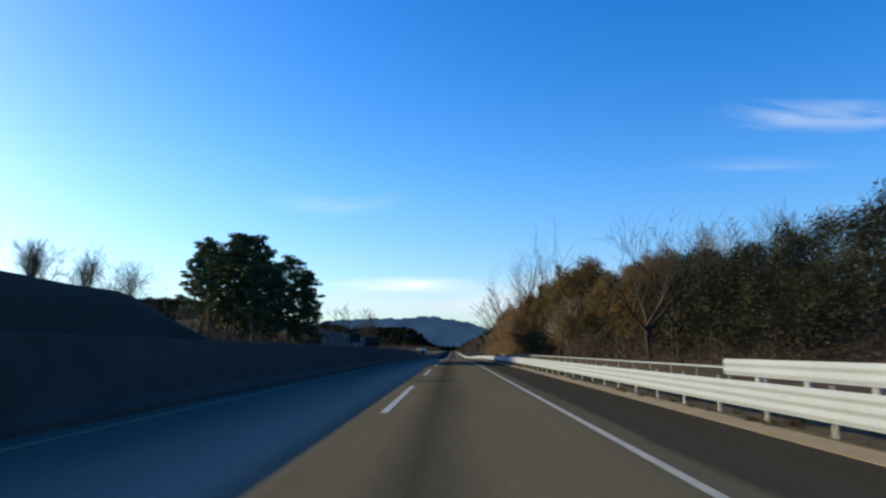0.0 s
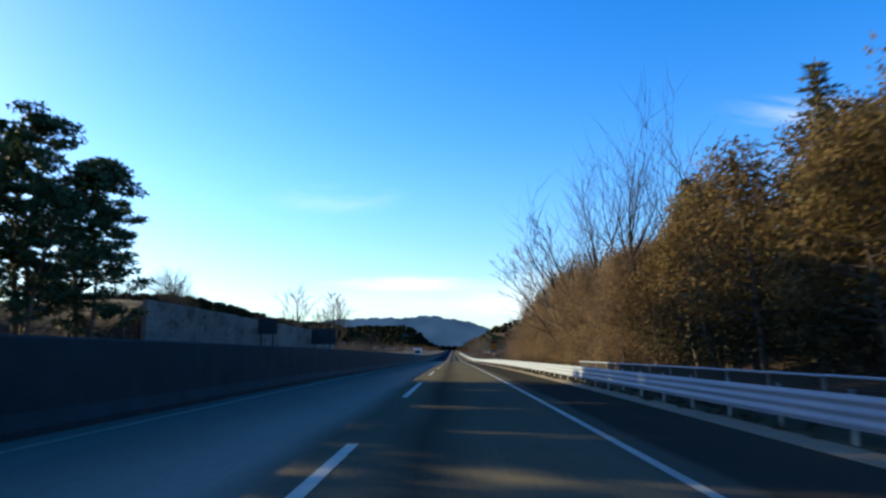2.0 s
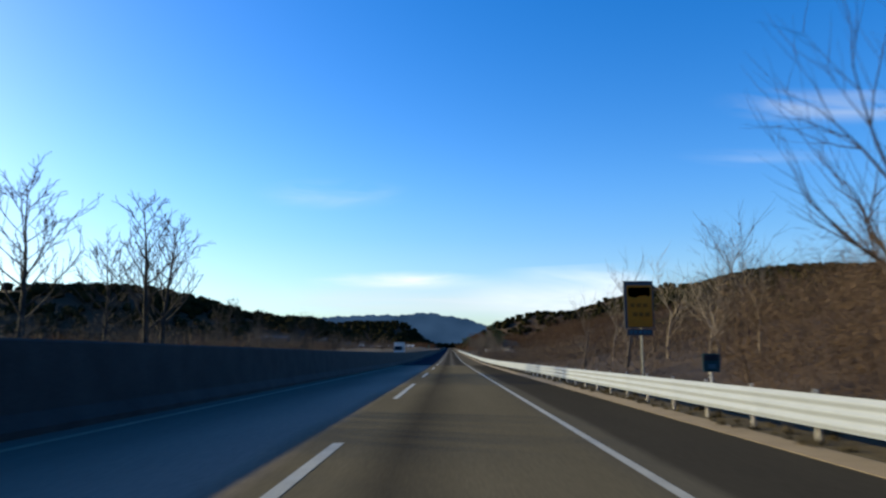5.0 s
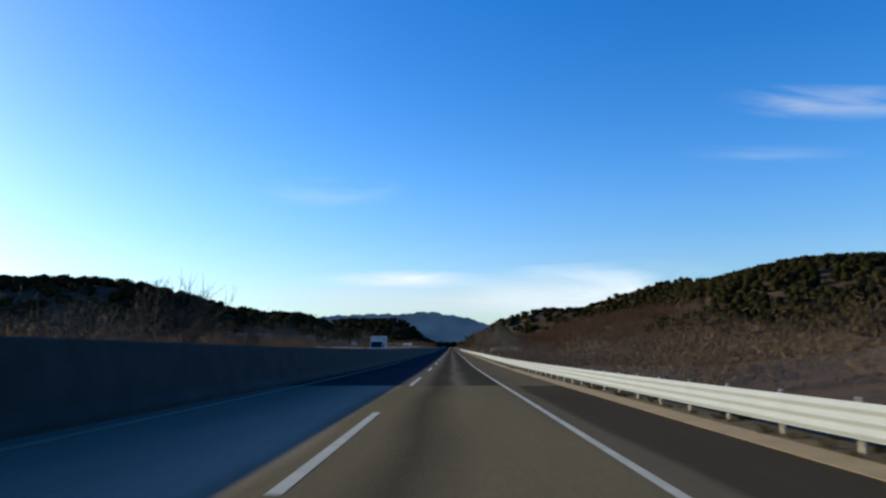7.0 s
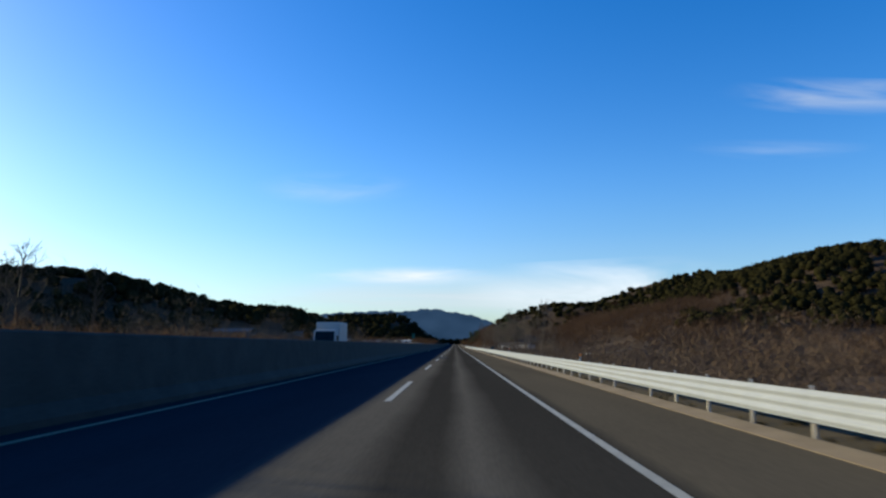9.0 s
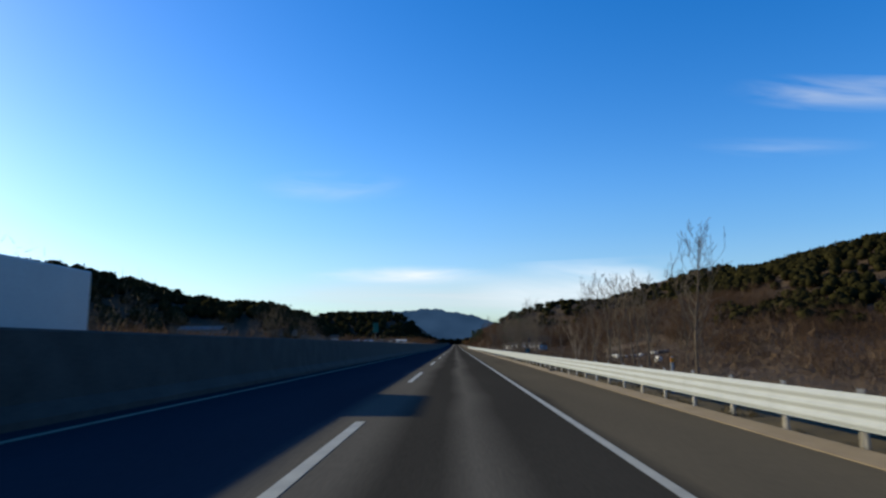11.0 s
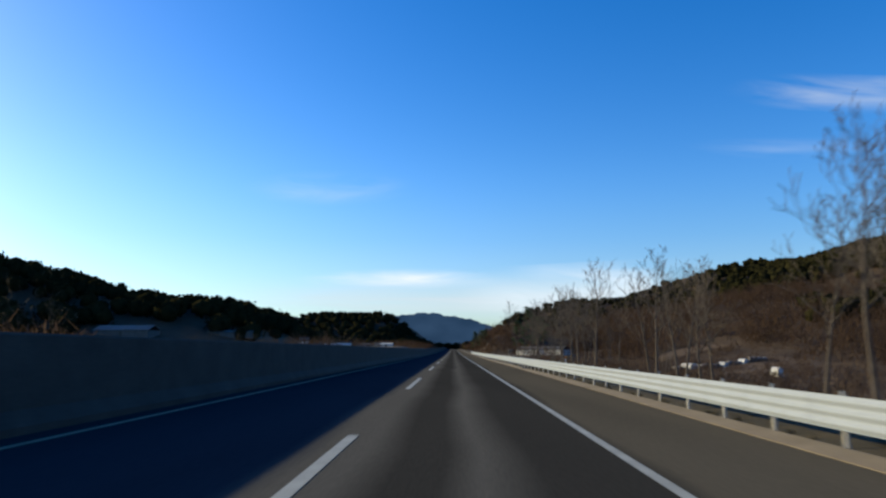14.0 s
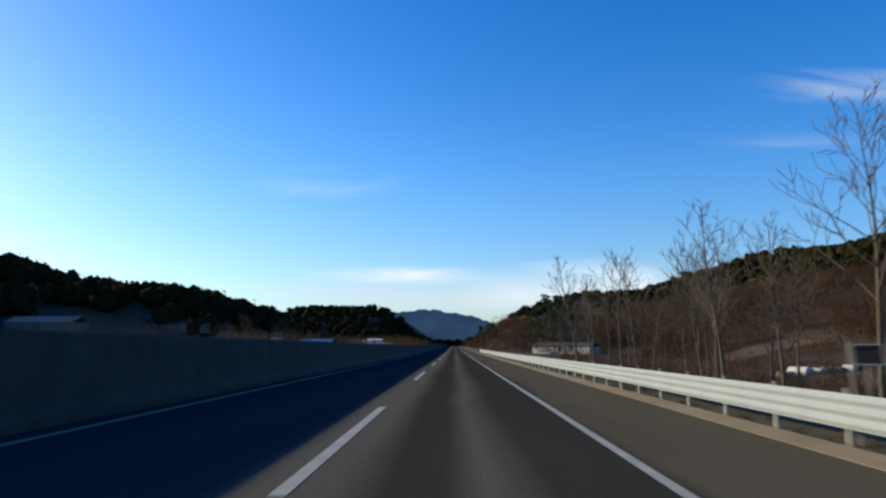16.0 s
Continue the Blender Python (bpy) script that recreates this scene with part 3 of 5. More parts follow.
PINES = [pine_thing(s, 12.0, "tall dark green pine with open crown beside the road", "roadside pines", crown_from=c) for s, c in ((1, 0.22), (2, 0.32), (3, 0.18), (4, 0.27))]
plant(PINES, [(-25.4, 69, 0.62), (-24.5, 71.5, 0.9), (-22.8, 75, 1.02), (-25.2, 78, 1.12), (-23.2, 81, 1.22), (-21.4, 83.5, 1.18), (-20.0, 79, 0.9), (-24.6, 86, 1.16), (-19.8, 87.5, 1.12), (-21.8, 90, 1.08), (-18.9, 90.5, 0.96), (-18.6, 85, 0.76), (-27, 82, 1.0), (-20.2, 73, 0.9), (-21.6, 77.5, 0.92),
              (-20.2, 91.4, 0.98), (-18.0, 90, 0.8), (-22.4, 85, 0.62), (-26, 75, 0.7),
              # hidden back row, added to thicken the shade that falls across the road
              (-28, 77, 0.95), (-29, 86, 1.05), (-27, 89, 0.95),
              (35.5, 677, 1.75), (39, 682, 1.5), (32, 688, 1.3), (44, 690, 1.4), (12.5, 720, 0.85), (15.5, 730, 0.95), (18, 724, 0.8)])

ROADSIDE = [leader_tree_thing(s, 9.0, M_BARK_DARK, "dark bare leafless tree with spreading branches on the verge", "bare verge trees", first=f, reach=r, girth=0.02, fine=0.026, wobble=0.07, sub=(4, 2), twig=0.018, rise=1.0, count=22) for s, f, r in ((11, 0.2, 0.56), (12, 0.2, 0.42), (13, 0.2, 0.46))]
plant(ROADSIDE, [(-27.4, 179, 1.36), (-21.6, 185, 1.4), (-21.7, 188.5, 1.3), (-23.2, 182, 0.9)])
BROAD = [bare_tree_thing(s, 6.0, M_BARK_DARK, "broad leafless tree with fine twigs on the cutting", "cutting trees", spread=0.95, lift=0.12, girth=0.017, levels=3) for s in (46, 47)]
plant(BROAD, [(-38, 75, 1.6), (-34.5, 81, 1.25), (-42, 71, 1.6), (-36, 88, 1.5), (-31, 86, 1.15), (-33, 92, 1.2), (-46, 74, 1.6), (-40, 82, 1.3)])
SHRUBS = [bare_tree_thing(s, 4.2, M_BARK_DARK, "low dark many-stemmed bare shrub on the bank", "bare shrubs", stems=8, spread=0.75, lift=0.3, girth=0.011, levels=2) for s in (14, 15)]
plant(SHRUBS, [(-27 - 1.6 * (k % 3), 38 + 2.3 * k, 0.62 + 0.09 * (k * 7 % 4)) for k in range(11)] + [(-44, 163, 1.75), (-47, 167, 1.8), (-41.5, 160, 1.25), (-50, 158, 1.7), (-19, 104, 0.4), (-19, 129, 0.45), (-19, 136, 0.4)], sink=0.5)

FOREST_TEXT = "slender leafless grey-brown tree on the wooded bank"
FOREST = [bare_tree_thing(21, 8.5, M_BARK, FOREST_TEXT, "bare bank trees", spread=0.7), leader_tree_thing(22, 9.0, M_BARK, FOREST_TEXT, "bare bank trees", first=0.35, reach=0.42, rise=1.3, girth=0.011, sub=(4, 2), twig=0.012),
          bare_tree_thing(23, 7.5, M_BARK_PALE, FOREST_TEXT, "bare bank trees", spread=0.8), leader_tree_thing(24, 9.0, M_BARK, FOREST_TEXT, "bare bank trees", first=0.3, reach=0.36, rise=1.1, girth=0.0105, sub=(4, 2), twig=0.012)]
rr = random.Random(5)
spots = [(12, 119, 1.1), (12, 131, 0.95), (10.8, 137, 0.95), (12.5, 143, 1.0)]
# a close row along the crest of the wooded bank
for k in range(40):
    y = 50 + 2.0 * k + rr.uniform(-0.8, 0.8)
    spots.append((37 + 2.6 * (k % 3) + rr.uniform(-1, 1), y, 0.82 + 0.4 * (y - 50) / 80 + rr.uniform(-0.08, 0.12)))
plant(FOREST, spots)
# the row of tall slender trees past the sunken fields
row = [(9.8, 331, 0.56), (10.5, 329, 0.6), (11.5, 331.5, 0.62), (11, 326, 0.56), (12.5, 329, 0.64), (13.5, 331, 0.62), (12.5, 321, 0.82), (14.5, 328, 0.66), (10.6, 324, 0.55), (15, 326, 0.66), (10, 334, 0.5), (11.8, 336, 0.55),
       (9.3, 384, 0.62), (10.2, 381, 0.6), (11, 386, 0.66), (12, 379, 0.62), (12.8, 384, 0.7), (10.5, 388, 0.58), (18, 396, 0.9), (12.2, 403, 0.68), (13.5, 404.5, 0.7), (11.4, 401.5, 0.64), (14.6, 406, 0.74),
       (17.4, 425, 1.25), (10.5, 423, 0.68), (9.6, 427, 0.62), (11.5, 429, 0.7), (13, 411, 0.8),
       (19.2, 455.6, 1.5), (16.8, 466, 1.3), (22, 470, 1.2), (13, 490, 1.2), (16, 486, 1.2), (19, 492, 1.3), (22, 484, 1.25), (25, 489, 1.3), (28, 480, 1.25)]
for y in range(470, 545, 6):
    row.append((rr.uniform(16, 27), y + rr.uniform(-2, 2), rr.uniform(0.9, 1.3)))
plant([FOREST[1], FOREST[3]], row, fresh=True)
GIANT_TEXT = "tall dark bare tree with wide crooked branches above the thicket"
GIANTS = [bare_tree_thing(s, 15.0, M_BARK_DARK, GIANT_TEXT, "tall bare bank trees", spread=sp, lift=0.45, girth=0.017, levels=3) for s, sp in ((31, 0.6), (35, 0.7), (38, 0.65))]
plant(GIANTS, [(10.6, 99, 0.95), (17, 101, 1.08), (12.4, 104.5, 1.0), (11.4, 110, 0.9), (14, 97, 1.0), (15, 108, 1.0), (11.0, 118, 0.68), (12.6, 113, 0.8), (12.5, 126, 0.66), (13.8, 148, 0.55), (12.6, 144, 0.5), (14.2, 152.5, 0.74), (15.2, 155, 0.7)])
FORKED = [forked_tree_thing(s, 9.0, M_BARK_DARK, "stout dark bare tree forking low beside the fence", "forked trees") for s in (41, 44)]
plant(FORKED, [(11.4, 34.6, 0.74), (13.4, 36, 0.72)])
plant(SHRUBS, [(-24, 252, 1.7), (-20, 260, 1.1), (-23.6, 383, 1.35)], fresh=True, sink=0.8)
for x, y, size in ((-66, 340, 1.75), (-72, 346, 1.6), (-61, 352, 1.45)):
    far_tree = copy_thing(ROADSIDE[1], pose(0, 0, 0))
    far_tree.matrix_basis = pose(x, y, float(hills(x, y)), 0, 0, 50 * x) @ Matrix.Scale(size, 4)
    tagged(far_tree, "tall dark bare tree beyond the opposite carriageway")
plant([FOREST[2], FOREST[0]], [(20, 366, 0.55), (23.5, 368, 0.5), (17.5, 361, 0.42), (12.5, 159, 0.45), (13, 164, 0.5), (12, 171, 0.45), (15, 168, 0.7), (13, 178, 0.75), (17, 182, 0.85), (12, 187, 0.6), (16, 194, 0.75), (20, 176, 0.9), (18, 170, 0.75), (22, 184, 0.9)], fresh=True)
LEANING = [leader_tree_thing(sd, 10.5, bark, text, "leaning bank trees", first=0.3, reach=0.42, rise=1.5, girth=g, count=13, fine=0.02, twig=0.012, sub=(4, 2), wobble=0.12)
           for sd, bark, g, text in ((26, M_BARK_PALE, 0.0125, "pale straight bare tree leaning out over the guardrail"), (27, M_BARK_DARK, 0.0115, "dark bare tree leaning out towards the road"))]
for i, (x, y, ry, rz, size) in enumerate(((11.2, 103.6, -31, 12, 1.0), (10.8, 106.4, -36, 75, 0.95), (12.2, 109.5, -28, 140, 1.0), (11.6, 101.0, -24, 30, 1.05))):
    tree = LEANING[i] if i < 2 else copy_thing(LEANING[1], pose(0, 0, 0))
    tree.matrix_basis = pose(x, y, float(hills(x, y)), 0, ry, 0) @ pose(0, 0, 0, 0, 0, rz) @ Matrix.Scale(size, 4)
for x, y, ry, size in ((10.6, 52.5, -22, 0.7), (11.2, 54.5, 14, 0.75), (10.4, 57, -10, 0.7)):
    pale = copy_thing(FOREST[2], pose(0, 0, 0))
    pale.matrix_basis = pose(x, y, float(hills(x, y)), 0, ry, 60 * x) @ Matrix.Scale(size, 4)
    tagged(pale, "small pale forked bare tree beside the fence")


SLIM = [bare_tree_thing(sd, 9.0, M_BARK_PALE, "slim pale bare tree parting into several stems beyond the guardrail", "slim pale trees", stems=n, spread=0.4, lift=0.6, girth=0.0075, levels=2)
        for sd, n in ((52, 3), (57, 2), (61, 3))]
plant(SLIM, [(17, 376, 0.62), (18.6, 374.6, 0.56), (36.5, 484, 0.65)])


def leafy_tree(seed, height, low, wide, lumps, leaves, size, slim):
    """Arrays of a tree that keeps its withered leaves: trunk with limbs, and leaf clumps."""
    rng, nr = random.Random(seed), np.random.default_rng(seed)
    tubes, centres = Tubes(), []
    pts, p, d = [V((0, 0, -0.3))], V((0, 0, -0.3)), V((rng.uniform(-0.15, 0.15), rng.uniform(-0.15, 0.15), 1)).normalized()
    for _ in range(6):
        d = (d + V((rng.uniform(-0.15, 0.15), rng.uniform(-0.15, 0.15), 0.12))).normalized()
        p = p + d * (height * 0.92 / 6)
        pts.append(p.copy())
    r0 = height * 0.014
    tubes.add(pts, [r0 * (1 - 0.85 * k / 6) for k in range(7)], 7)
    for k in range(lumps):
        u = low + (1 - low) * (k + rng.random()) / lumps
        i = min(int(u * 6), 5)
        o = pts[i].lerp(pts[i + 1], u * 6 - i)
        w = (u - low) / (1 - low)
        long = wide * (0.55 + 0.45 * math.sin(math.pi * min(1, w + 0.2))) * (1 - 0.6 * w * w) * rng.uniform(0.5, 1.1)
        a = k * 2.4 + rng.uniform(-0.6, 0.6)
        e = o + V((math.cos(a) * long, math.sin(a) * long, long * rng.uniform(0.1, 0.6)))
        m = o.lerp(e, 0.5) + V((0, 0, -0.1 * long))
        tubes.add([o, m, e], [r0 * 0.35, r0 * 0.25, 0.012], 4)
        centres += [tuple(e), tuple(m.lerp(e, 0.5) + V((rng.uniform(-0.4, 0.4), rng.uniform(-0.4, 0.4), 0.3)))]
    c = np.repeat(np.array(centres), leaves, axis=0)
    n = len(c)
    way = nr.normal(size=(n, 3))
    way /= np.linalg.norm(way, axis=1, keepdims=True)
    at = c + way * nr.uniform(0.5, 1.0, (n, 1)) * np.array([1.0, 1.0, 0.8])
    v, t = shingles(nr, at, way, size * slim, size, 0.38)
    return tubes, v, t


def leafy_tree_thing(seed, height, leaf, label, group, low=0.35, wide=2.6, lumps=32, leaves=76, size=0.125, slim=0.5):
    tubes, v, t = leafy_tree(seed, height, low, wide, lumps, leaves, size, slim)
    ob = base("leafy_tree", 0, 0, 0, 0, label, "tree", group)
    hang("trunk", tri_mesh("trunk", tubes.v, tubes.t, M_BARK), ob)
    hang("crown", tri_mesh("crown", v, t, leaf), ob)
    return ob


def cedar_thing(seed, height, label):
    """A pointed conifer with tiers of drooping boughs."""
    rng, nr = random.Random(seed), np.random.default_rng(seed)
    tubes, centres = Tubes(), []
    tubes.add([V((0, 0, -0.3)), V((0.05, 0, height * 0.5)), V((0, 0, height))], [height * 0.015, height * 0.009, 0.012], 7)
    for k in range(90):
        u = 0.12 + 0.86 * k / 90
        a, long = k * 2.4, (1 - u) * height * 0.24 * rng.uniform(0.75, 1.1) + 0.12
        o = V((0, 0, height * u))
        e = o + V((math.cos(a) * long, math.sin(a) * long, -0.12 * long))
        tubes.add([o, e], [0.03, 0.01], 3)
        centres += [tuple(o.lerp(e, f)) for f in np.linspace(0.25, 1, max(2, int(long / 0.35)))]
    v, t = tufts(nr, centres, 0.28, 16, 0.3, 0.045, 0.35)
    ob = base("cedar_tree", 0, 0, 0, 0, label, "tree")
    hang("trunk", tri_mesh("trunk", tubes.v, tubes.t, M_BARK_PINE), ob)
    hang("crown", tri_mesh("crown", v, t, M_CEDAR), ob)
    return ob


OAK_TEXT = "oak with withered brown leaves still on its branches"
OAKS = [leafy_tree_thing(s, 9.0, m, OAK_TEXT, "withered oaks", low=l, lumps=36, leaves=92) for s, l, m in ((51, 0.26, M_DRYLEAF), (52, 0.22, M_OLIVE), (53, 0.3, M_DRYLEAF))]
ro = random.Random(9)
plant(OAKS, [(10.9 + 1.9 * (k % 3) + ro.uniform(-0.5, 0.5), 54 + 1.35 * k + ro.uniform(-0.6, 0.6), (0.82, 1.02, 1.16)[k % 3] * ro.uniform(0.92, 1.06) * min(1, 0.6 + 0.03 * k)) for k in range(25)]
      + [(16.5 + ro.uniform(0, 7), 54 + 3.0 * k, min(1, 0.72 + 0.045 * k) * ro.uniform(0.92, 1.05)) for k in range(13)]
      + [(13.2 + 2.2 * (k % 3), 44 + 1.5 * k, 0.7 + 0.02 * k) for k in range(7)])
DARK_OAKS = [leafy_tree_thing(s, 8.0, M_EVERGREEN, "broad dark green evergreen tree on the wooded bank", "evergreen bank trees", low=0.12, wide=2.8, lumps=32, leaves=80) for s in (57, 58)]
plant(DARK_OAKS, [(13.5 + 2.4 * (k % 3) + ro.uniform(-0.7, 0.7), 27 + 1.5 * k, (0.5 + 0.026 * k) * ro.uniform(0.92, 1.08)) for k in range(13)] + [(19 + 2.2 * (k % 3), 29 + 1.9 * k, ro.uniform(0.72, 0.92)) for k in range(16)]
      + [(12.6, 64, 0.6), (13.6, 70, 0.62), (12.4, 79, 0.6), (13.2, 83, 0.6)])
BUSHY = [leafy_tree_thing(s, 7.6, M_TANLEAF, "bushy young oak covered in withered leaves to the ground", "young oaks", low=0.05, wide=2.1, lumps=40, leaves=136, size=0.15, slim=0.17) for s in (61, 62, 63)]
plant(BUSHY, [(10.3 + 1.9 * (k % 3) + ro.uniform(-0.5, 0.5), 88 + 1.45 * k + ro.uniform(-0.7, 0.7), ro.uniform(0.7, 0.95) + (0.18 if k > 8 else 0)) for k in range(32)]
      + [(11.5, 137, 0.75), (13.2, 140, 0.75), (11.8, 143.5, 0.62), (14.5, 145, 0.66), (13, 149, 0.5)]
      + [(14.5 + ro.uniform(0, 5), 92 + 4.2 * k, ro.uniform(1.1, 1.3)) for k in range(11)])
for x, y, size, seed in ((13.6, 76, 10.4, 71), (13.0, 87, 9.6, 72)):
    cedar = cedar_thing(seed, size, "pointed olive green conifer rising above the withered oaks")
    cedar.matrix_basis = pose(x, y, float(hills(x, y)))


# ---- brush and far woods, too many to count ----
def scatter(name, shapes, spots, material, label, category):
    """One mesh of many clumps: each spot is x, y, z, size, turn, shape."""
    vs, ts, off = [], [], 0
    for x, y, z, s, a, k in spots:
        v, t = shapes[int(k)]
        c, n = math.cos(a) * s, math.sin(a) * s
        vs.append(np.stack([v[:, 0] * c - v[:, 1] * n + x, v[:, 0] * n + v[:, 1] * c + y, v[:, 2] * s + z], 1))
        ts.append(t + off)
        off += len(v)
    me = tri_mesh(name, np.concatenate(vs), np.concatenate(ts), material)
    return tagged(new(name, me), label, category, kind="stuff")


def crown_shape(seed, n, wide, tall, low, size, slim, thin=0.35, core=0.0):
    """A ragged crown of leaf triangles in an egg shape."""
    r = np.random.default_rng(seed)
    d = r.normal(size=(n, 3))
    d /= np.linalg.norm(d, axis=1, keepdims=True)
    rad = r.uniform(0.45, 1.0, (n, 1)) * (1 + 0.25 * np.sin(5 * np.arctan2(d[:, 1:2], d[:, 0:1]) + seed))
    c = d * rad * np.array([wide, wide, tall]) + np.array([0, 0, low + tall])
    a, b = r.normal(size=(n, 3)), r.normal(size=(n, 3))
    b[:, 2] += slim
    a = a / np.linalg.norm(a, axis=1, keepdims=True) * size * (thin if slim else 1)
    b = b / np.linalg.norm(b, axis=1, keepdims=True) * size * (1.6 if slim else 1)
    v = np.stack([c - a * 0.5, c + a * 0.5, c + b], 1).reshape(-1, 3)
    t = np.arange(3 * n).reshape(-1, 3)
    if not slim:
        v, t = shingles(r, c, d, size * 0.5, size)
    if core:
        # a knobbly inner mass that keeps daylight from shining through
        rings, sides = 4, 7
        th, ph = np.meshgrid(np.linspace(0.05, math.pi - 0.05, rings), np.arange(sides) * 2 * math.pi / sides, indexing="ij")
        lump = core * r.uniform(0.75, 1.15, th.shape)
        cv = np.stack([np.sin(th) * np.cos(ph) * wide * lump, np.sin(th) * np.sin(ph) * wide * lump, np.cos(th) * tall * lump + low + tall], -1).reshape(-1, 3)
        ct = []
        for i in range(rings - 1):
            for j in range(sides):
                p, q = i * sides + j, i * sides + (j + 1) % sides
                ct += [(p, q, q + sides), (p, q + sides, p + sides)]
        t = np.concatenate([t, np.array(ct) + len(v)])
        v = np.concatenate([v, cv])
    return v, t


def sow(seed, n, x0, x1, y0, y1, s0, s1, kinds, keep=None):
    r = np.random.default_rng(seed)
    x, y = r.uniform(x0, x1, n), r.uniform(y0, y1, n)
    # thin out towards the ends and the side away from the road
    end = np.minimum(y - y0, y1 - y) / (0.16 * (y1 - y0))
    out = (x1 - x if x0 + x1 > 0 else x - x0) / (0.3 * (x1 - x0))
    ok = r.uniform(0, 1, n) < np.minimum(end, out) + 0.12
    x, y = x[ok], y[ok]
    if keep is not None:
        ok = keep(x, y, r)
        x, y = x[ok], y[ok]
    m = len(x)
    return np.stack([x, y, hills(x, y), r.uniform(s0, s1, m), r.uniform(0, 6.28, m), r.integers(0, kinds, m)], 1)


BUSH = [crown_shape(s, 210, 1.5, 1.5, -0.3, 0.25, 1.0, 0.12) for s in (1, 2, 3)]
LEAFY = [crown_shape(s, 800, 2.0, 2.4, -0.1, 0.11, 0) for s in (4, 5, 6)]
FINE = [crown_shape(s, 850, 1.7, 2.3, -0.2, 0.26, 0.7, 0.06) for s in (17, 18, 19)]
HAZE = [crown_shape(s, 200, 2.2, 2.6, -0.2, 0.4, 1.8, 0.09) for s in (7, 8, 9)]
FARP = [crown_shape(s, 54, 3.3, 2.7, -0.8, 0.95, 0, core=0.8) for s in (11, 12, 13)]
FARB = [crown_shape(s, 84, 2.8, 2.3, -0.8, 1.15, 1.3, 0.085) for s in (61, 62, 63)]
for s in (14, 15, 16):
    # a stand of bare saplings: slim upright stems and slanting twigs
    rg = np.random.default_rng(s)
    foot = np.concatenate([rg.normal(size=(44, 2)) * 1.8, rg.uniform(-0.4, 3.4, (44, 1))], 1)
    tip = foot + np.concatenate([rg.normal(size=(44, 2)) * 1.0, rg.uniform(0.7, 2.2, (44, 1))], 1)
    wide = np.concatenate([rg.normal(size=(44, 2)) * 0.085, np.zeros((44, 1))], 1)
    FARB.append((np.stack([foot - wide, foot + wide, tip], 1).reshape(-1, 3), np.arange(132).reshape(-1, 3)))
scatter("brush", BUSH, np.concatenate([
    sow(1, 80, 17, 40, 25, 190, 0.8, 1.3, 3), sow(14, 110, 9.5, 21, 16, 42, 0.35, 0.65, 3), sow(13, 30, 9.5, 16, 42, 56, 0.5, 1.0, 3), sow(16, 44, 10.2, 13.5, 38, 58, 0.8, 1.2, 3), sow(19, 60, 9.2, 12, 86, 142, 0.5, 0.9, 3), sow(15, 170, 9.3, 38, 142, 225, 0.7, 1.4, 3), sow(3, 190, 9.5, 24, 165, 330, 0.6, 1.1, 3), sow(49, 120, 9.2, 30, 190, 330, 0.45, 0.8, 3), sow(51, 170, 9.0, 20, 212, 310, 0.55, 0.95, 3),
    sow(4, 140, 8.4, 10.5, 10, 330, 0.3, 0.6, 3), sow(5, 150, -26, -15.2, 58, 96, 0.6, 1.25, 3), sow(6, 170, -26, -17, -10, 66, 0.3, 0.8, 3), sow(8, 170, -31, -15.8, 148, 245, 0.8, 1.4, 3)]),
    M_TWIG, "tangled leafless brown brush covering the roadside bank", "brush")
scatter("saplings", FINE, np.concatenate([sow(11, 40, 9.3, 13, 132, 156, 0.6, 0.95, 3), sow(50, 46, 9.8, 16, 131, 158, 0.7, 1.05, 3), sow(48, 46, 9.6, 32, 146, 215, 0.6, 1.0, 3)]),
    M_STEMS, "fine-stemmed brown saplings crowding the guardrail", "saplings")
scatter("thicket", LEAFY, np.concatenate([sow(7, 30, 17, 36, 50, 150, 0.8, 1.3, 3), sow(47, 75, 9.2, 12.6, 84, 144, 0.45, 0.85, 3)]),
    M_TANLEAF, "dense thicket of withered brown leaves on the bank", "thicket")
# the second sowing is added to darken the bank's shaded foot
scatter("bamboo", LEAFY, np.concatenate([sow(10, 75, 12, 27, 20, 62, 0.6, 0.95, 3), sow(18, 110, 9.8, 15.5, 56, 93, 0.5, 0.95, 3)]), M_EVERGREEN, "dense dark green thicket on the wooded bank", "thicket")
scatter("scrub", HAZE, np.concatenate([
    sow(36, 90, 13, 30, 215, 335, 0.4, 0.9, 3), sow(52, 200, 12, 30, 325, 480, 0.25, 0.5, 3), sow(41, 130, 28, 90, 230, 345, 0.7, 1.2, 3), sow(53, 260, 30, 90, 335, 480, 0.3, 0.58, 3), sow(37, 200, 18, 90, 470, 640, 0.3, 0.5, 3, lambda x, y, r: ~((np.abs(x - 1.5 - 0.164 * (y - 427)) < 12) & (y > 500))), sow(38, 260, -70, -18, 205, 420, 0.6, 1.1, 3), sow(39, 130, -80, -20, 480, 640, 0.4, 0.9, 3)]),
    M_TWIG, "bare brown scrub and saplings in the valley", "scrub")


TUFT = []
for s in (31, 32, 33):
    rg = np.random.default_rng(s)
    foot = np.concatenate([rg.normal(size=(26, 2)) * 0.1, np.full((26, 1), -0.03)], 1)
    tip = foot + np.concatenate([rg.normal(size=(26, 2)) * 0.12, rg.uniform(0.12, 0.34, (26, 1))], 1)
    wide = np.concatenate([rg.normal(size=(26, 2)) * 0.012, np.zeros((26, 1))], 1)
    TUFT.append((np.stack([foot - wide, foot + wide, tip], 1).reshape(-1, 3), np.arange(78).reshape(-1, 3)))
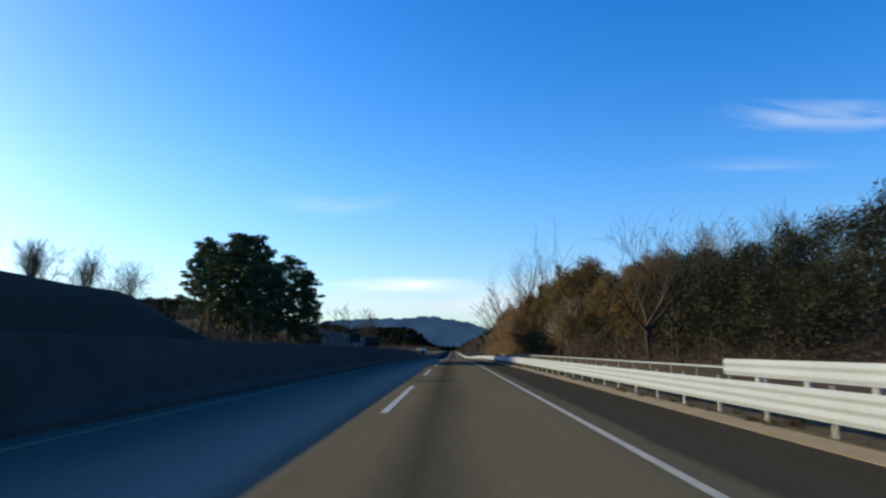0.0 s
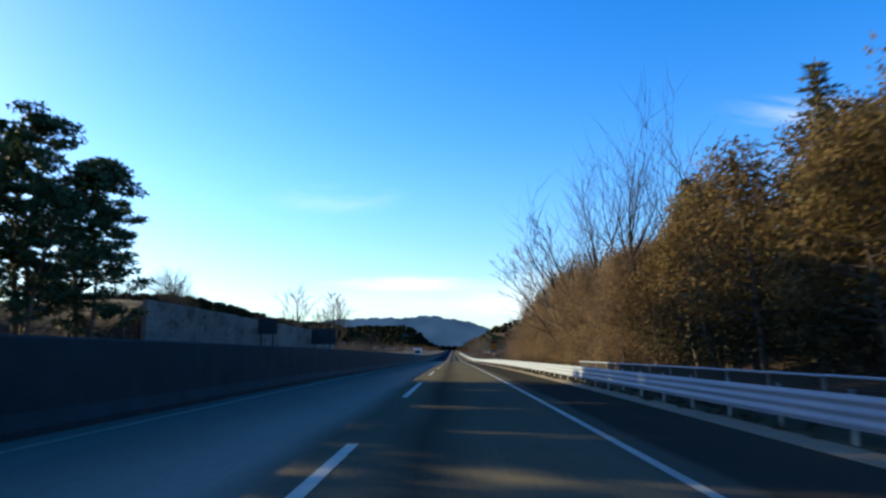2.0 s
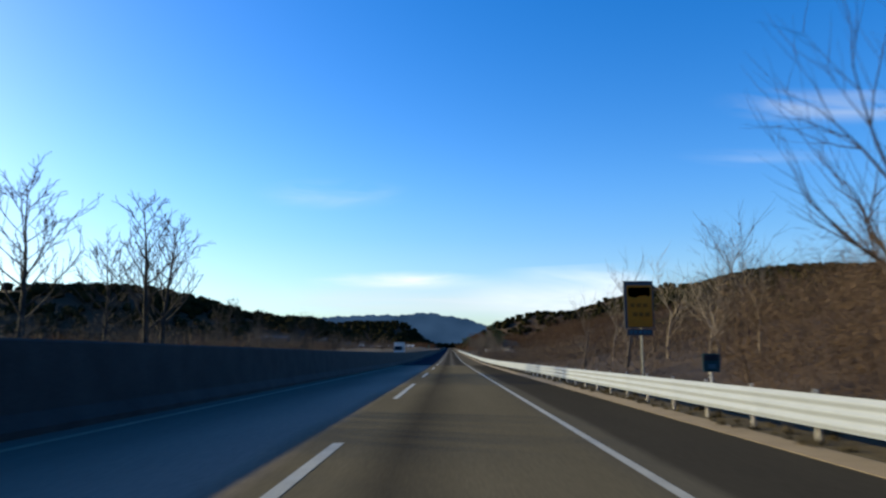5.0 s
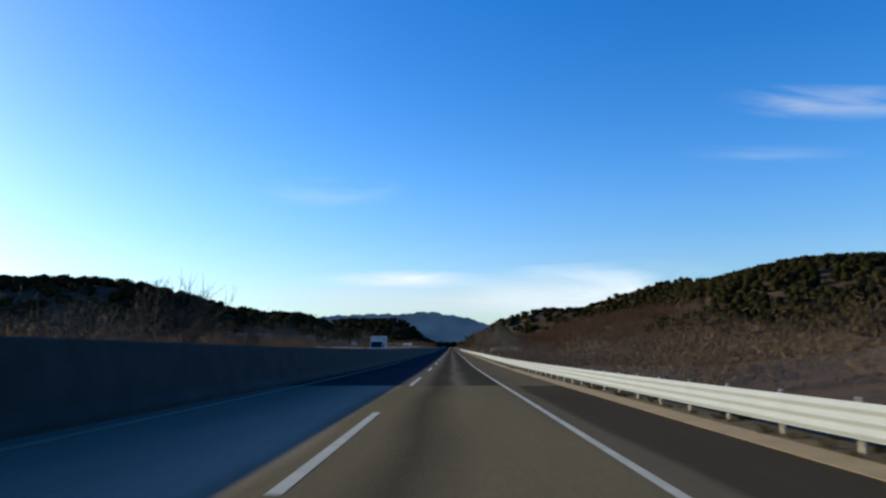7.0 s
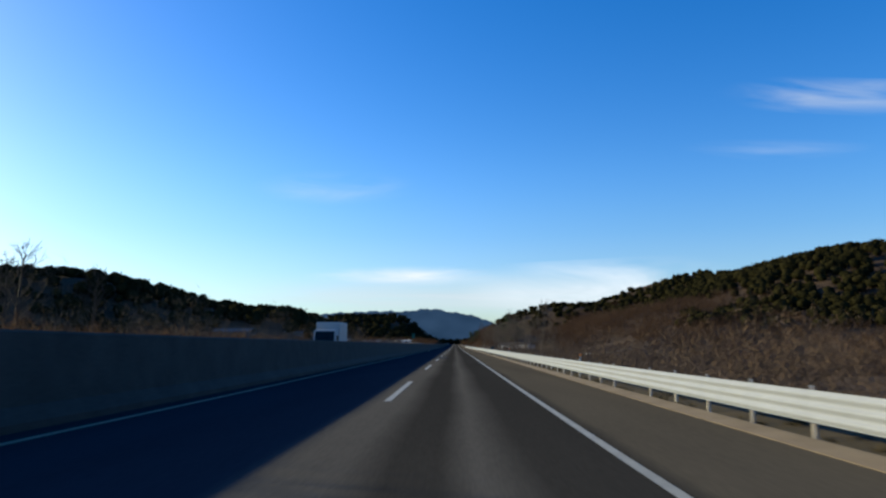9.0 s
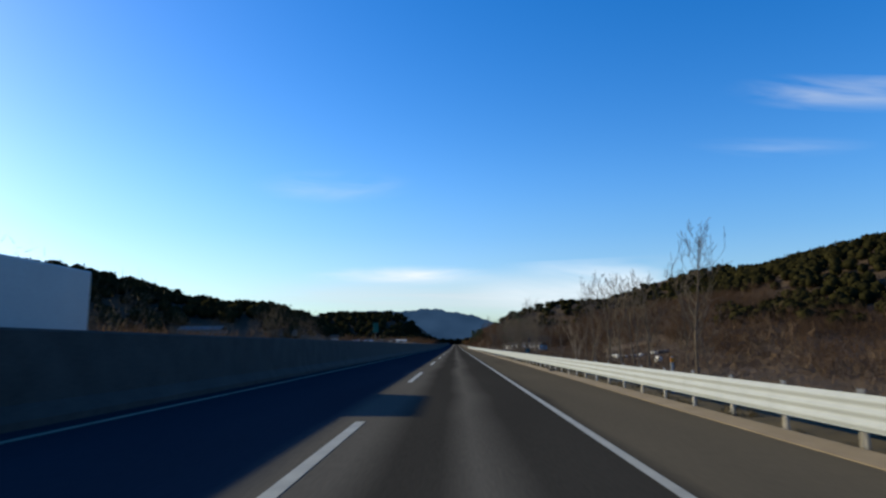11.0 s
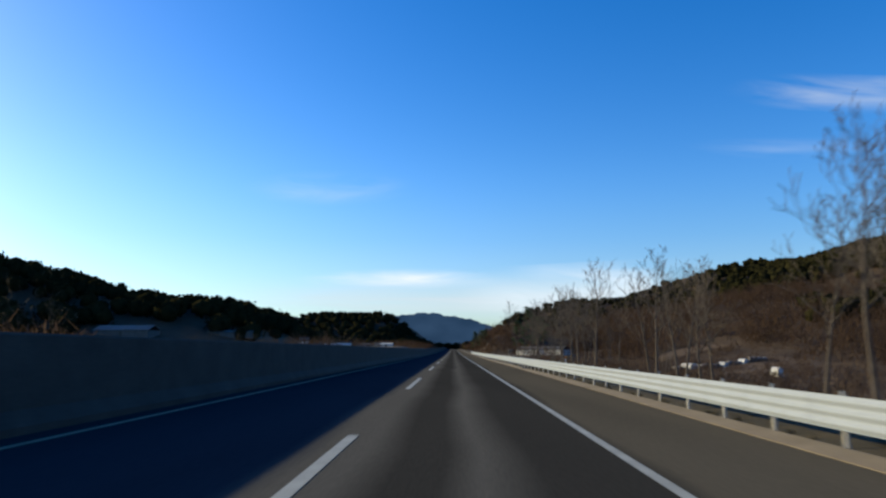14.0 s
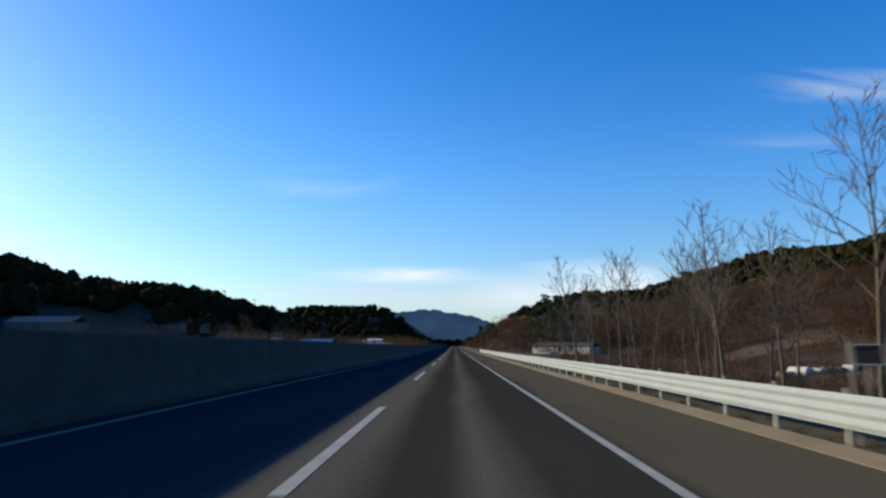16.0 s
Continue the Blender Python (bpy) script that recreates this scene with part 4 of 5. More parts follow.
tuft_spots = np.concatenate([sow(45, 1300, 6.75, 9.3, -5, 480, 0.4, 1.0, 3), sow(58, 1500, 6.3, 6.75, -5, 480, 0.25, 0.6, 3)])
tuft_spots[:, 2] = prof(tuft_spots[:, 1]) + np.interp(tuft_spots[:, 0], [6.5, 7.2, 9.4], [0.06, 0.06, -0.07]) - 0.1 * (tuft_spots[:, 1] > JOIN) * (tuft_spots[:, 0] < 7.2)
scatter("dry_grass", TUFT, tuft_spots, M_GRASS, "tufts of dry straw-coloured grass under the guardrail", "grass")


def hill_only(low):
    return lambda x, y, r: (hills(x, y) - prof(np.minimum(y, 1000.0)) > low)


def patches(x, y, r):
    # pines keep to the crest and to dark patches on the slope
    rise = hills(x, y) - prof(np.minimum(y, 1000.0))
    return (rise > 6) & ((rise > 35) | (x + 22 * np.sin(y * 0.045) + r.uniform(-14, 14, len(x)) > 164) | (np.sin(x * 0.045 + 1.0) + np.sin(y * 0.03 + x * 0.02) + r.uniform(-0.5, 0.5, len(x)) > 1.5))


def open_view(x, y, r):
    # two grassy clearings run down to the sheds
    one = np.abs(x - 1.5 + 135 * (y - 400) / 249) < 17
    two = np.abs(x - 1.5 + 105 * (y - 392) / 284) < 15
    return ~((one | two) & (y > 410))


def open_field(x, y, r):
    # terraced fields at the foot of the hill stay bare
    return ~((x < 96) & (y < 585)) & ~((np.abs(x - 82) < 14) & (np.abs(y - 600) < 14))


def clear_of_sheds(low):
    on_hill = hill_only(low)
    return lambda x, y, r: on_hill(x, y, r) & ~((np.abs(x + 120) < 30) & (y < 668))


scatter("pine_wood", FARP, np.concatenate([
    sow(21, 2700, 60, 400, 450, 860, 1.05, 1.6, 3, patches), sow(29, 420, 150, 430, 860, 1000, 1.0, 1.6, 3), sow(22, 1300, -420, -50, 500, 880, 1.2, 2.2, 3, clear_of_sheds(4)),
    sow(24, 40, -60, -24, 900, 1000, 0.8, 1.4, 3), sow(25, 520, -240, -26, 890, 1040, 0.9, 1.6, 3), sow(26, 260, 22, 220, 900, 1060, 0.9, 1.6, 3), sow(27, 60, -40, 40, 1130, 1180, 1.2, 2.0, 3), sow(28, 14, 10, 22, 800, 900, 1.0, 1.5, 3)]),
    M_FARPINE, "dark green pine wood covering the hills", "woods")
scatter("bare_wood", FARB, np.concatenate([
    sow(33, 2600, 60, 180, 500, 960, 1.0, 1.5, 6, open_field), sow(54, 500, 30, 75, 610, 960, 0.7, 1.1, 6), sow(46, 500, 150, 320, 500, 800, 0.6, 0.9, 6), sow(42, 420, 55, 150, 270, 430, 0.8, 1.3, 6), sow(55, 420, 88, 170, 420, 560, 0.7, 1.2, 6), sow(43, 1500, -150, -40, 225, 640, 0.4, 0.85, 6, open_view),
    sow(34, 220, 9, 40, 640, 1200, 0.8, 1.3, 6), sow(56, 170, 13, 42, 690, 830, 1.0, 1.6, 6), sow(57, 1000, 26, 96, 425, 600, 0.25, 0.62, 6), sow(35, 170, -40, -16, 745, 1200, 0.6, 1.1, 6), sow(59, 420, -230, -28, 835, 890, 0.8, 1.3, 6), sow(60, 90, -70, -20, 730, 790, 0.3, 0.6, 6)]),
    M_FARBARE, "bare brown winter woodland on the slopes", "woods")


# ---- far ranges ----
def ridge(name, heights, x0, x1, y, deep, material, label):
    """A long range of hills whose crest passes through the heights."""
    n = 160
    xs = np.linspace(x0, x1, n)
    hx = np.linspace(x0, x1, len(heights))
    crest = np.interp(xs, hx, heights)
    crest = crest + np.sin(xs * 0.021) * 3 + np.sin(xs * 0.057 + 1) * 3.5 + np.sin(xs * 0.13) * 2.2
    rows = [(-deep, 0.0), (-deep * 0.6, 0.4), (-deep * 0.25, 0.8), (0, 1.0), (deep * 0.5, 0.3), (deep, 0.0)]
    verts = [(x, y + dy, max(c, 1) * f - 8 * (f == 0)) for dy, f in rows for x, c in zip(xs, crest)]
    tris = []
    for r in range(len(rows) - 1):
        for i in range(n - 1):
            a = r * n + i
            tris += [(a, a + 1, a + n + 1), (a, a + n + 1, a + n)]
    tagged(new(name, tri_mesh(name, verts, tris, material)), label, "mountain", kind="structure")


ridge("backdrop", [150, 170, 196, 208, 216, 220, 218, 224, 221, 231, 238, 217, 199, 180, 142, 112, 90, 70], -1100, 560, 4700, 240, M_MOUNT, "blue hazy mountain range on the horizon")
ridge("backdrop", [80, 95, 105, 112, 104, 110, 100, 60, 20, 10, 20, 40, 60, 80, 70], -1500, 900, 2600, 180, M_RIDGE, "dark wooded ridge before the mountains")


# ---- clouds: thin white streaks kilometres away ----
def cloud_surface(name, seed, cover, strength):
    m = bpy.data.materials.new(name)
    m.use_nodes = True
    n, l = m.node_tree.nodes, m.node_tree.links
    at = n.new("ShaderNodeTexCoord")
    stretch = n.new("ShaderNodeMapping")
    stretch.inputs["Scale"].default_value, stretch.inputs["Location"].default_value = (1.3, 1, 1.4), (seed, seed, 0)
    l.new(at.outputs["Generated"], stretch.inputs[0])
    tex = n.new("ShaderNodeTexNoise")
    tex.inputs["Scale"].default_value, tex.inputs["Detail"].default_value, tex.inputs["Distortion"].default_value = 1.6, 5, 0.6
    l.new(stretch.outputs[0], tex.inputs["Vector"])
    # soft edges: the distance from the middle of the sheet
    mid = n.new("ShaderNodeMapping")
    mid.inputs["Location"].default_value, mid.inputs["Scale"].default_value = (-1, 0, -1), (2, 0, 2)
    l.new(at.outputs["Generated"], mid.inputs[0])
    far = n.new("ShaderNodeVectorMath")
    far.operation = "LENGTH"
    l.new(mid.outputs[0], far.inputs[0])
    edge = n.new("ShaderNodeMapRange")
    edge.interpolation_type = "SMOOTHSTEP"
    edge.inputs["From Min"].default_value, edge.inputs["From Max"].default_value = 1.0, 0.1
    l.new(far.outputs["Value"], edge.inputs["Value"])
    wisps = n.new("ShaderNodeMapRange")
    wisps.inputs["From Min"].default_value, wisps.inputs["From Max"].default_value, wisps.inputs["To Max"].default_value = 0.34, 0.72, cover
    l.new(tex.outputs[0], wisps.inputs["Value"])
    both = n.new("ShaderNodeMath")
    both.operation = "MULTIPLY"
    l.new(edge.outputs[0], both.inputs[0])
    l.new(wisps.outputs[0], both.inputs[1])
    # the wisps glow by themselves in place of daylight on them
    em, clear, mix = n.new("ShaderNodeEmission"), n.new("ShaderNodeBsdfTransparent"), n.new("ShaderNodeMixShader")
    em.inputs[0].default_value, em.inputs[1].default_value = (0.86, 0.93, 1.0, 1), strength
    l.new(both.outputs[0], mix.inputs[0])
    l.new(clear.outputs[0], mix.inputs[1])
    l.new(em.outputs[0], mix.inputs[2])
    l.new(mix.outputs[0], n["Material Output"].inputs[0])
    return m


def cloud(x0, x1, y, z0, z1, seed, cover, strength, label, tilt=0.0):
    n, k = 24, 6
    us, ws = np.linspace(0, 1, n), np.linspace(0, 1, k)
    verts = [(x0 + (x1 - x0) * u, y + 60 * math.sin(3 * u) + 80 * w, z0 + (z1 - z0) * w + tilt * (u - 0.5)) for w in ws for u in us]
    tris = []
    for r in range(k - 1):
        for i in range(n - 1):
            a = r * n + i
            tris += [(a, a + 1, a + n + 1), (a, a + n + 1, a + n)]
    me = tri_mesh("backdrop", verts, tris, cloud_surface("cloud_wisps", seed, cover, strength))
    tagged(new("backdrop", me), label, "cloud", kind="structure")


cloud(1550, 3400, 4100, 1365, 1640, 3.1, 0.62, 0.6, "thin white streak of cloud in the blue sky", -70)
cloud(1300, 2600, 4100, 1080, 1260, 7.7, 0.13, 0.7, "faint wisp of cloud in the blue sky")
cloud(-1100, 420, 4760, 380, 560, 1.3, 0.9, 0.75, "thin white cloud streaks low over the mountains")
cloud(-2600, 3200, 4790, 60, 560, 5.2, 0.75, 0.6, "pale cloud bank low over the hills")
cloud(-100, 2300, 4750, 60, 600, 2.6, 1.35, 0.78, "white cloud bank behind the wooded hill", 130)
cloud(-1500, -200, 4760, 950, 1250, 9.4, 0.22, 0.7, "faint wisp of cloud in the blue sky")

# ---- small structures ----
M_STRAW = surface("dry_field", (0.045, 0.029, 0.017), (0.105, 0.07, 0.042), 0.12, 1.6, 0.95, 0.5, depth=0.06)
M_FENCE = surface("fence_mesh_panel", (0.035, 0.029, 0.023), (0.07, 0.058, 0.045), 2, 30, 0.8, 0.2)
M_WHITE = surface("white_sheeting", (0.44, 0.42, 0.38), (0.62, 0.6, 0.55), 0.5, 6, 0.7, 0.1)
M_SHEET = surface("grey_plastic_sheeting", (0.06, 0.056, 0.054), (0.125, 0.118, 0.112), 0.5, 6, 0.6, 0.1)
M_TUNNEL = surface("dull_tunnel_sheeting", (0.085, 0.068, 0.054), (0.15, 0.125, 0.1), 0.5, 6, 0.8, 0.1, gloss=0.05)
M_ROOF = surface("dark_roofing", (0.045, 0.04, 0.034), (0.095, 0.083, 0.072), 0.6, 8, 0.8, 0.2)
M_GREEN = surface("green_sign_sheeting", (0.006, 0.068, 0.05), (0.011, 0.1, 0.073), 1, 20, 0.6, 0.0)
M_BROWNBAR = surface("brown_sign_bars", (0.2, 0.06, 0.006), (0.27, 0.085, 0.008), 3, 30, 0.6, 0.0)
M_AMBER = surface("amber_sign_panel", (0.48, 0.135, 0.007), (0.6, 0.175, 0.009), 3, 30, 0.6, 0.0)
M_DARKPANEL = surface("dark_sign_panel", (0.012, 0.011, 0.01), (0.025, 0.022, 0.02), 3, 30, 0.5, 0.0)
M_CELLS = surface("solar_cells", (0.012, 0.011, 0.011), (0.022, 0.019, 0.018), 3, 30, 0.7, 0.0, gloss=0.1)
M_PALEFRAME = surface("weathered_aluminium", (0.2, 0.18, 0.15), (0.3, 0.27, 0.23), 3, 30, 0.8, 0.0, gloss=0.05)
M_SLATE = surface("slate_sign_frame", (0.05, 0.055, 0.06), (0.085, 0.09, 0.095), 3, 30, 0.7, 0.1)
M_TEAL = surface("teal_sign_sheeting", (0.008, 0.05, 0.055), (0.014, 0.075, 0.08), 2, 20, 0.6, 0.0)
M_TEALBAR = surface("dull_sign_bars", (0.045, 0.11, 0.13), (0.07, 0.15, 0.17), 2, 20, 0.6, 0.0)
M_BACK = surface("sign_back", (0.018, 0.018, 0.02), (0.035, 0.035, 0.038), 1, 12, 0.7, 0.0)
M_TRUCK = surface("white_vehicle_paint", (0.3, 0.3, 0.3), (0.36, 0.36, 0.36), 0.8, 9, 0.4, 0.0, gloss=0.4)
M_GLASS = surface("dark_windscreen", (0.006, 0.007, 0.008), (0.012, 0.013, 0.015), 1, 5, 0.15, 0.0, gloss=0.5)
M_TYRE = surface("tyre_rubber", (0.012, 0.012, 0.012), (0.03, 0.03, 0.03), 4, 30, 0.9, 0.2)


def level(x, y):
    return float(hills(x, y))


# retaining wall panels on the far side of the opposite carriageway
def retaining_wall():
    wall = base("retaining_wall", -16.6, 0, 0, 0, "long smooth grey concrete retaining wall with panel joints", "wall")
    for k in range(15):
        y0 = 93.6 + 4.2 * k
        bm = bmesh.new()
        z = float(prof(y0))
        box(bm, -0.3, 0.0, y0 + 0.01, y0 + 4.19, z - 0.3, z + 4.4 + 0.04 * (k % 2), 0.02)
        part("panel", bm, M_WALL, wall)


retaining_wall()
rng_ivy = np.random.default_rng(77)
ivy = np.stack([np.full(44, -16.55), rng_ivy.uniform(95, 155, 44), np.zeros(44), rng_ivy.uniform(0.12, 0.3, 44), rng_ivy.uniform(0, 6.28, 44), rng_ivy.integers(0, 3, 44)], 1)
ivy[:, 2] = prof(ivy[:, 1]) + rng_ivy.uniform(1.6, 4.2, 44)
scatter("creeper", LEAFY, ivy, M_EVERGREEN, "dark creeper clumps hanging on the retaining wall", "creeper")


# low fence behind the guardrail on the first stretch
def fence():
    f = base("fence", 7.9, 0, 0, 0, "low steel mesh fence with a white top rail", "fence")
    shared = None
    for k in range(35):
        y = 16.1 + 2.1 * k
        z = float(prof(y)) - 0.1
        if shared is None:
            post, panel, rail = bmesh.new(), bmesh.new(), bmesh.new()
            box(post, -0.03, 0.03, -0.03, 0.03, 0.0, 0.94, 0.006)
            for w in range(34):
                rod(panel, (0, 0.06 + w * 0.06, 0.08), (0, 0.06 + w * 0.06, 0.91), 0.013, 0.013, 4)
            for w in range(14):
                rod(panel, (0.01, 0.03, 0.1 + w * 0.061), (0.01, 2.07, 0.1 + w * 0.061), 0.012, 0.012, 4)
            rod(rail, (0, 0, 0.93), (0, 2.1, 0.93), 0.026, 0.026, 8)
            obs = [part("post", post, M_POST, f), part("mesh_panel", panel, M_FENCE, f), part("top_rail", rail, M_RAIL, f)]
            shared = [o.data for o in obs]
        else:
            obs = [hang(n, d, f) for n, d in zip(("post", "mesh_panel", "top_rail"), shared)]
        for o in obs:
            o.location = (0, y, z)


fence()


def second_rail():
    """An older two-wave rail behind the first, up to where the fence begins."""
    for k in range(10):
        y0 = 16.0 - 4.0 * (k + 1)
        r = base("guardrail", 7.75, y0, float(prof(y0)), 0, "white steel guardrail section ending beside the mesh fence", "guardrail", "raised guardrail behind the first")
        sec = wave_section(0, 0.68, 1.04, 2)
        m = len(sec)
        bm = bmesh.new()
        vs = [bm.verts.new((px, yy, pz)) for yy in (0.0, 4.02) for px, pz in sec]
        for j in range(m):
            bm.faces.new((vs[j], vs[(j + 1) % m], vs[m + (j + 1) % m], vs[m + j]))
        bm.faces.new(vs[:m])
        bm.faces.new(list(reversed(vs[m:])))
        bmesh.ops.recalc_face_normals(bm, faces=bm.faces)
        part("beam", bm, M_RAIL, r)
        for d in (0.5, 2.5):
            bm = bmesh.new()
            rod(bm, (0.1, d, -0.4), (0.1, d, 1.04), 0.055, 0.055, 10)
            part("post", bm, M_STEEL, r)


second_rail()


def plate(bm, w, z0, z1, y=0.0, thick=0.02, bevel=0.008):
    return box(bm, -w / 2, w / 2, y, y + thick, z0, z1, bevel)


def road_sign(x, y, w, z0, z1, foot, face, label, bars=(), pole_r=0.03, pole_mat=None):
    """A board on a pole, its face towards the oncoming drivers of this carriageway."""
    s = base("road_sign", x, y, foot, 0, label, "sign")
    bm = bmesh.new()
    rod(bm, (0, 0.05, -0.3), (0, 0.05, z1 - foot - 0.05), pole_r, pole_r, 10)
    part("pole", bm, pole_mat or M_STEEL, s)
    bm = bmesh.new()
    plate(bm, w, z0 - foot, z1 - foot)
    board = part("board", bm, face, s)
    for u0, u1, v0, v1, mat in bars:
        bm = bmesh.new()
        h = z1 - z0
        box(bm, -w / 2 + w * u0, -w / 2 + w * u1, -0.014, -0.004, z0 - foot + h * v0, z0 - foot + h * v1)
        part("legend_bar", bm, mat, board)
    return s


road_sign(7.6, 149.7, 0.4, prof(150) + 0.86, prof(150) + 1.28, level(7.6, 149.7), M_TEAL, "small dark teal distance marker plate behind the guardrail",
          [(0.08, 0.92, 0.62, 0.94, M_BACK), (0.3, 0.75, 0.18, 0.42, M_TEALBAR)])
road_sign(7.65, 347.4, 0.42, prof(347) + 0.58, prof(347) + 1.0, level(7.65, 347.4), M_TEAL, "square teal distance marker plate on a short pale post",
          [(0.1, 0.28, 0.55, 0.9, M_BACK), (0.36, 0.54, 0.55, 0.9, M_BACK), (0.62, 0.8, 0.55, 0.9, M_BACK), (0.06, 0.45, 0.08, 0.42, M_TEALBAR), (0.52, 0.64, 0.1, 0.4, M_BACK), (0.8, 0.9, 0.1, 0.4, M_BACK)])
road_sign(-5.25, 347.4, 0.46, prof(347) + 2.28, prof(347) + 3.12, prof(347) + 1.45, M_GREEN, "narrow green board on a thin pole above the median barrier", [(0.2, 0.8, 0.7, 0.78, M_GREEN)], pole_r=0.018, pole_mat=M_POST)


def warning_board(x, y):
    """A tall amber board in a dark frame, with a narrow grey plate under it."""
    foot, z0 = level(x, y), float(prof(y)) + 2.08
    s = base("road_sign", x, y, foot, 0, "tall amber warning board in a dark frame on a pole", "sign")
    z = z0 - foot
    bm = bmesh.new()
    rod(bm, (0.06, 0.05, -0.3), (0.06, 0.05, z + 1.3), 0.028, 0.028, 10)
    part("pole", bm, M_PAINT, s)
    bm = bmesh.new()
    plate(bm, 0.92, z - 0.02, z + 1.44, 0, 0.03)
    board = part("board", bm, M_SLATE, s)
    bm = bmesh.new()
    box(bm, -0.36, 0.41, -0.014, 0.004, z + 0.02, z + 1.3, 0.004)
    part("panel", bm, M_AMBER, board)
    bm = bmesh.new()
    rim = [(-0.33, 1.24), (-0.33, 0.99), (-0.24, 0.93), (-0.1, 0.91), (0.02, 0.97), (0.16, 0.99), (0.32, 0.95), (0.36, 1.02), (0.36, 1.24)]
    vs = [bm.verts.new((px, -0.018, z + pz)) for px, pz in rim]
    bm.faces.new(vs)
    bmesh.ops.solidify(bm, geom=list(bm.faces), thickness=0.004)
    part("dark_picture", bm, M_DARKPANEL, board)
    for v, h, spans in ((0.62, 0.12, ((-0.26, -0.14), (-0.08, 0.06), (0.12, 0.26))), (0.34, 0.12, ((-0.2, -0.06), (0.0, 0.12), (0.18, 0.32)))):
        for a, b in spans:
            bm = bmesh.new()
            box(bm, a, b, -0.02, -0.012, z + v, z + v + h, 0.003)
            part("legend_bar", bm, M_BROWNBAR, board)
    bm = bmesh.new()
    plate(bm, 0.8, z - 0.24, z - 0.05, 0, 0.02)
    lower = part("lower_plate", bm, M_SLATE, s)
    for a in (-0.3, -0.17, -0.02, 0.12, 0.24):
        bm = bmesh.new()
        box(bm, a, a + 0.07, -0.012, 0.002, z - 0.19, z - 0.09)
        part("legend_bar", bm, M_TEALBAR, lower)


warning_board(7.42, 154.8)


def sign_back(x, y, w, z0, z1, label):
    s = base("road_sign", x, y, level(x, y), 0, label, "sign")
    bm = bmesh.new()
    plate(bm, w, z0, z1, 0, 0.05, 0.01)
    board = part("board", bm, M_BACK, s)
    for u in (-0.3, 0.3):
        bm = bmesh.new()
        rod(bm, (u * w, -0.06, -0.3), (u * w, -0.06, z1 - 0.1), 0.06, 0.06, 10)
        part("post", bm, M_BACK, s)
    for v in (0.25, 0.75):
        bm = bmesh.new()
        z = z0 + (z1 - z0) * v
        box(bm, -w / 2 + 0.05, w / 2 - 0.05, -0.03, 0.0, z - 0.03, z + 0.03)
        part("stiffener", bm, M_BACK, board)


sign_back(-14.9, 139, 3.0, 2.6, 4.6, "dark back of a large road sign on two posts")
sign_back(-14.8, 113, 1.7, 3.0, 4.4, "dark back of a smaller road sign on two posts")


def solar_panel(x, y, wide, deep, tilt, yaw, top, lean, label):
    """A framed panel on a leaning post, with its control box."""
    s = base("solar_panel", x, y, level(x, y), 0, label, "solar panel")
    z = float(prof(y)) + top - level(x, y)
    bm = bmesh.new()
    rod(bm, (lean, 0.03, -0.2), (0, 0.03, z - 0.02), 0.014, 0.014, 10)
    part("post", bm, M_PALEFRAME, s)
    turn = pose(0, 0, z, tilt, 0, yaw)
    bm = bmesh.new()
    for u, v, a, b in ((0, -1, wide, 0.018), (0, 1, wide, 0.018), (-1, 0, 0.018, deep - 0.018), (1, 0, 0.018, deep - 0.018)):
        bmesh.ops.create_cube(bm, size=1, matrix=turn @ Matrix.Translation((u * (wide - 0.018) / 2, v * (deep - 0.018) / 2, 0)) @ Matrix.Diagonal((a, b, 0.016, 1)))
    frame_part = part("frame", bm, M_PALEFRAME, s)
    bm = bmesh.new()
    bmesh.ops.create_cube(bm, size=1, matrix=turn @ Matrix.Diagonal((wide - 0.034, deep - 0.034, 0.01, 1)))
    part("cell_panel", bm, M_CELLS, frame_part)
    return s


low_panel = solar_panel(6.82, 364.4, 0.38, 0.26, 80, -34, 1.215, 0.06, "small framed solar panel on a thin leaning post")
bm = bmesh.new()
z_box = float(prof(364.4)) + 0.66 - level(6.82, 364.4)
box(bm, -0.07, 0.13, -0.02, 0.02, z_box, z_box + 0.1, 0.01)
part("control_box", bm, M_PALEFRAME, low_panel)
tall_panel = solar_panel(6.9, 436.05, 0.36, 0.36, 48, -26, 1.135, -0.02, "tilted dark solar panel with a pale frame on two posts")
bm = bmesh.new()
rod(bm, (-0.15, 0.05, -0.2), (-0.17, 0.14, float(prof(436.05)) + 1.31 - level(6.9, 436.05)), 0.014, 0.014, 10)
part("pale_post", bm, M_PALEFRAME, tall_panel)


def drain(y):
    d = base("drain_grate", 6.2, y, float(prof(y)) + 0.05, 0, "dark iron drain grate set beside the gutter", "drain")
    bm = bmesh.new()
    for u in (-0.24, 0.2):
        box(bm, u, u + 0.04, -0.5, 0.5, 0, 0.03)
    for u in (-0.5, 0.46):
        box(bm, -0.2, 0.2, u, u + 0.04, 0, 0.03)
    part("frame", bm, M_DARKPANEL, d)
    for k in range(9):
        bm = bmesh.new()
        box(bm, -0.2, 0.2, -0.42 + k * 0.1, -0.37 + k * 0.1, 0.0, 0.026)
        part("bar", bm, M_DARKPANEL, d)


for y in (238.0, 322.5, 416.0):
    drain(y)


def delineator(y):
    d = base("delineator", 7.2, y, level(7.2, y), 0, "short white delineator post with a reflector", "delineator", "delineator posts")
    bm = bmesh.new()
    rod(bm, (0, 0, -0.1), (0, 0, 0.95), 0.035, 0.03, 8)
    part("post", bm, M_RAIL, d)
    bm = bmesh.new()
    box(bm, -0.05, 0.05, -0.05, -0.03, 0.8, 0.92, 0.004)
    part("reflector", bm, M_AMBER, d)


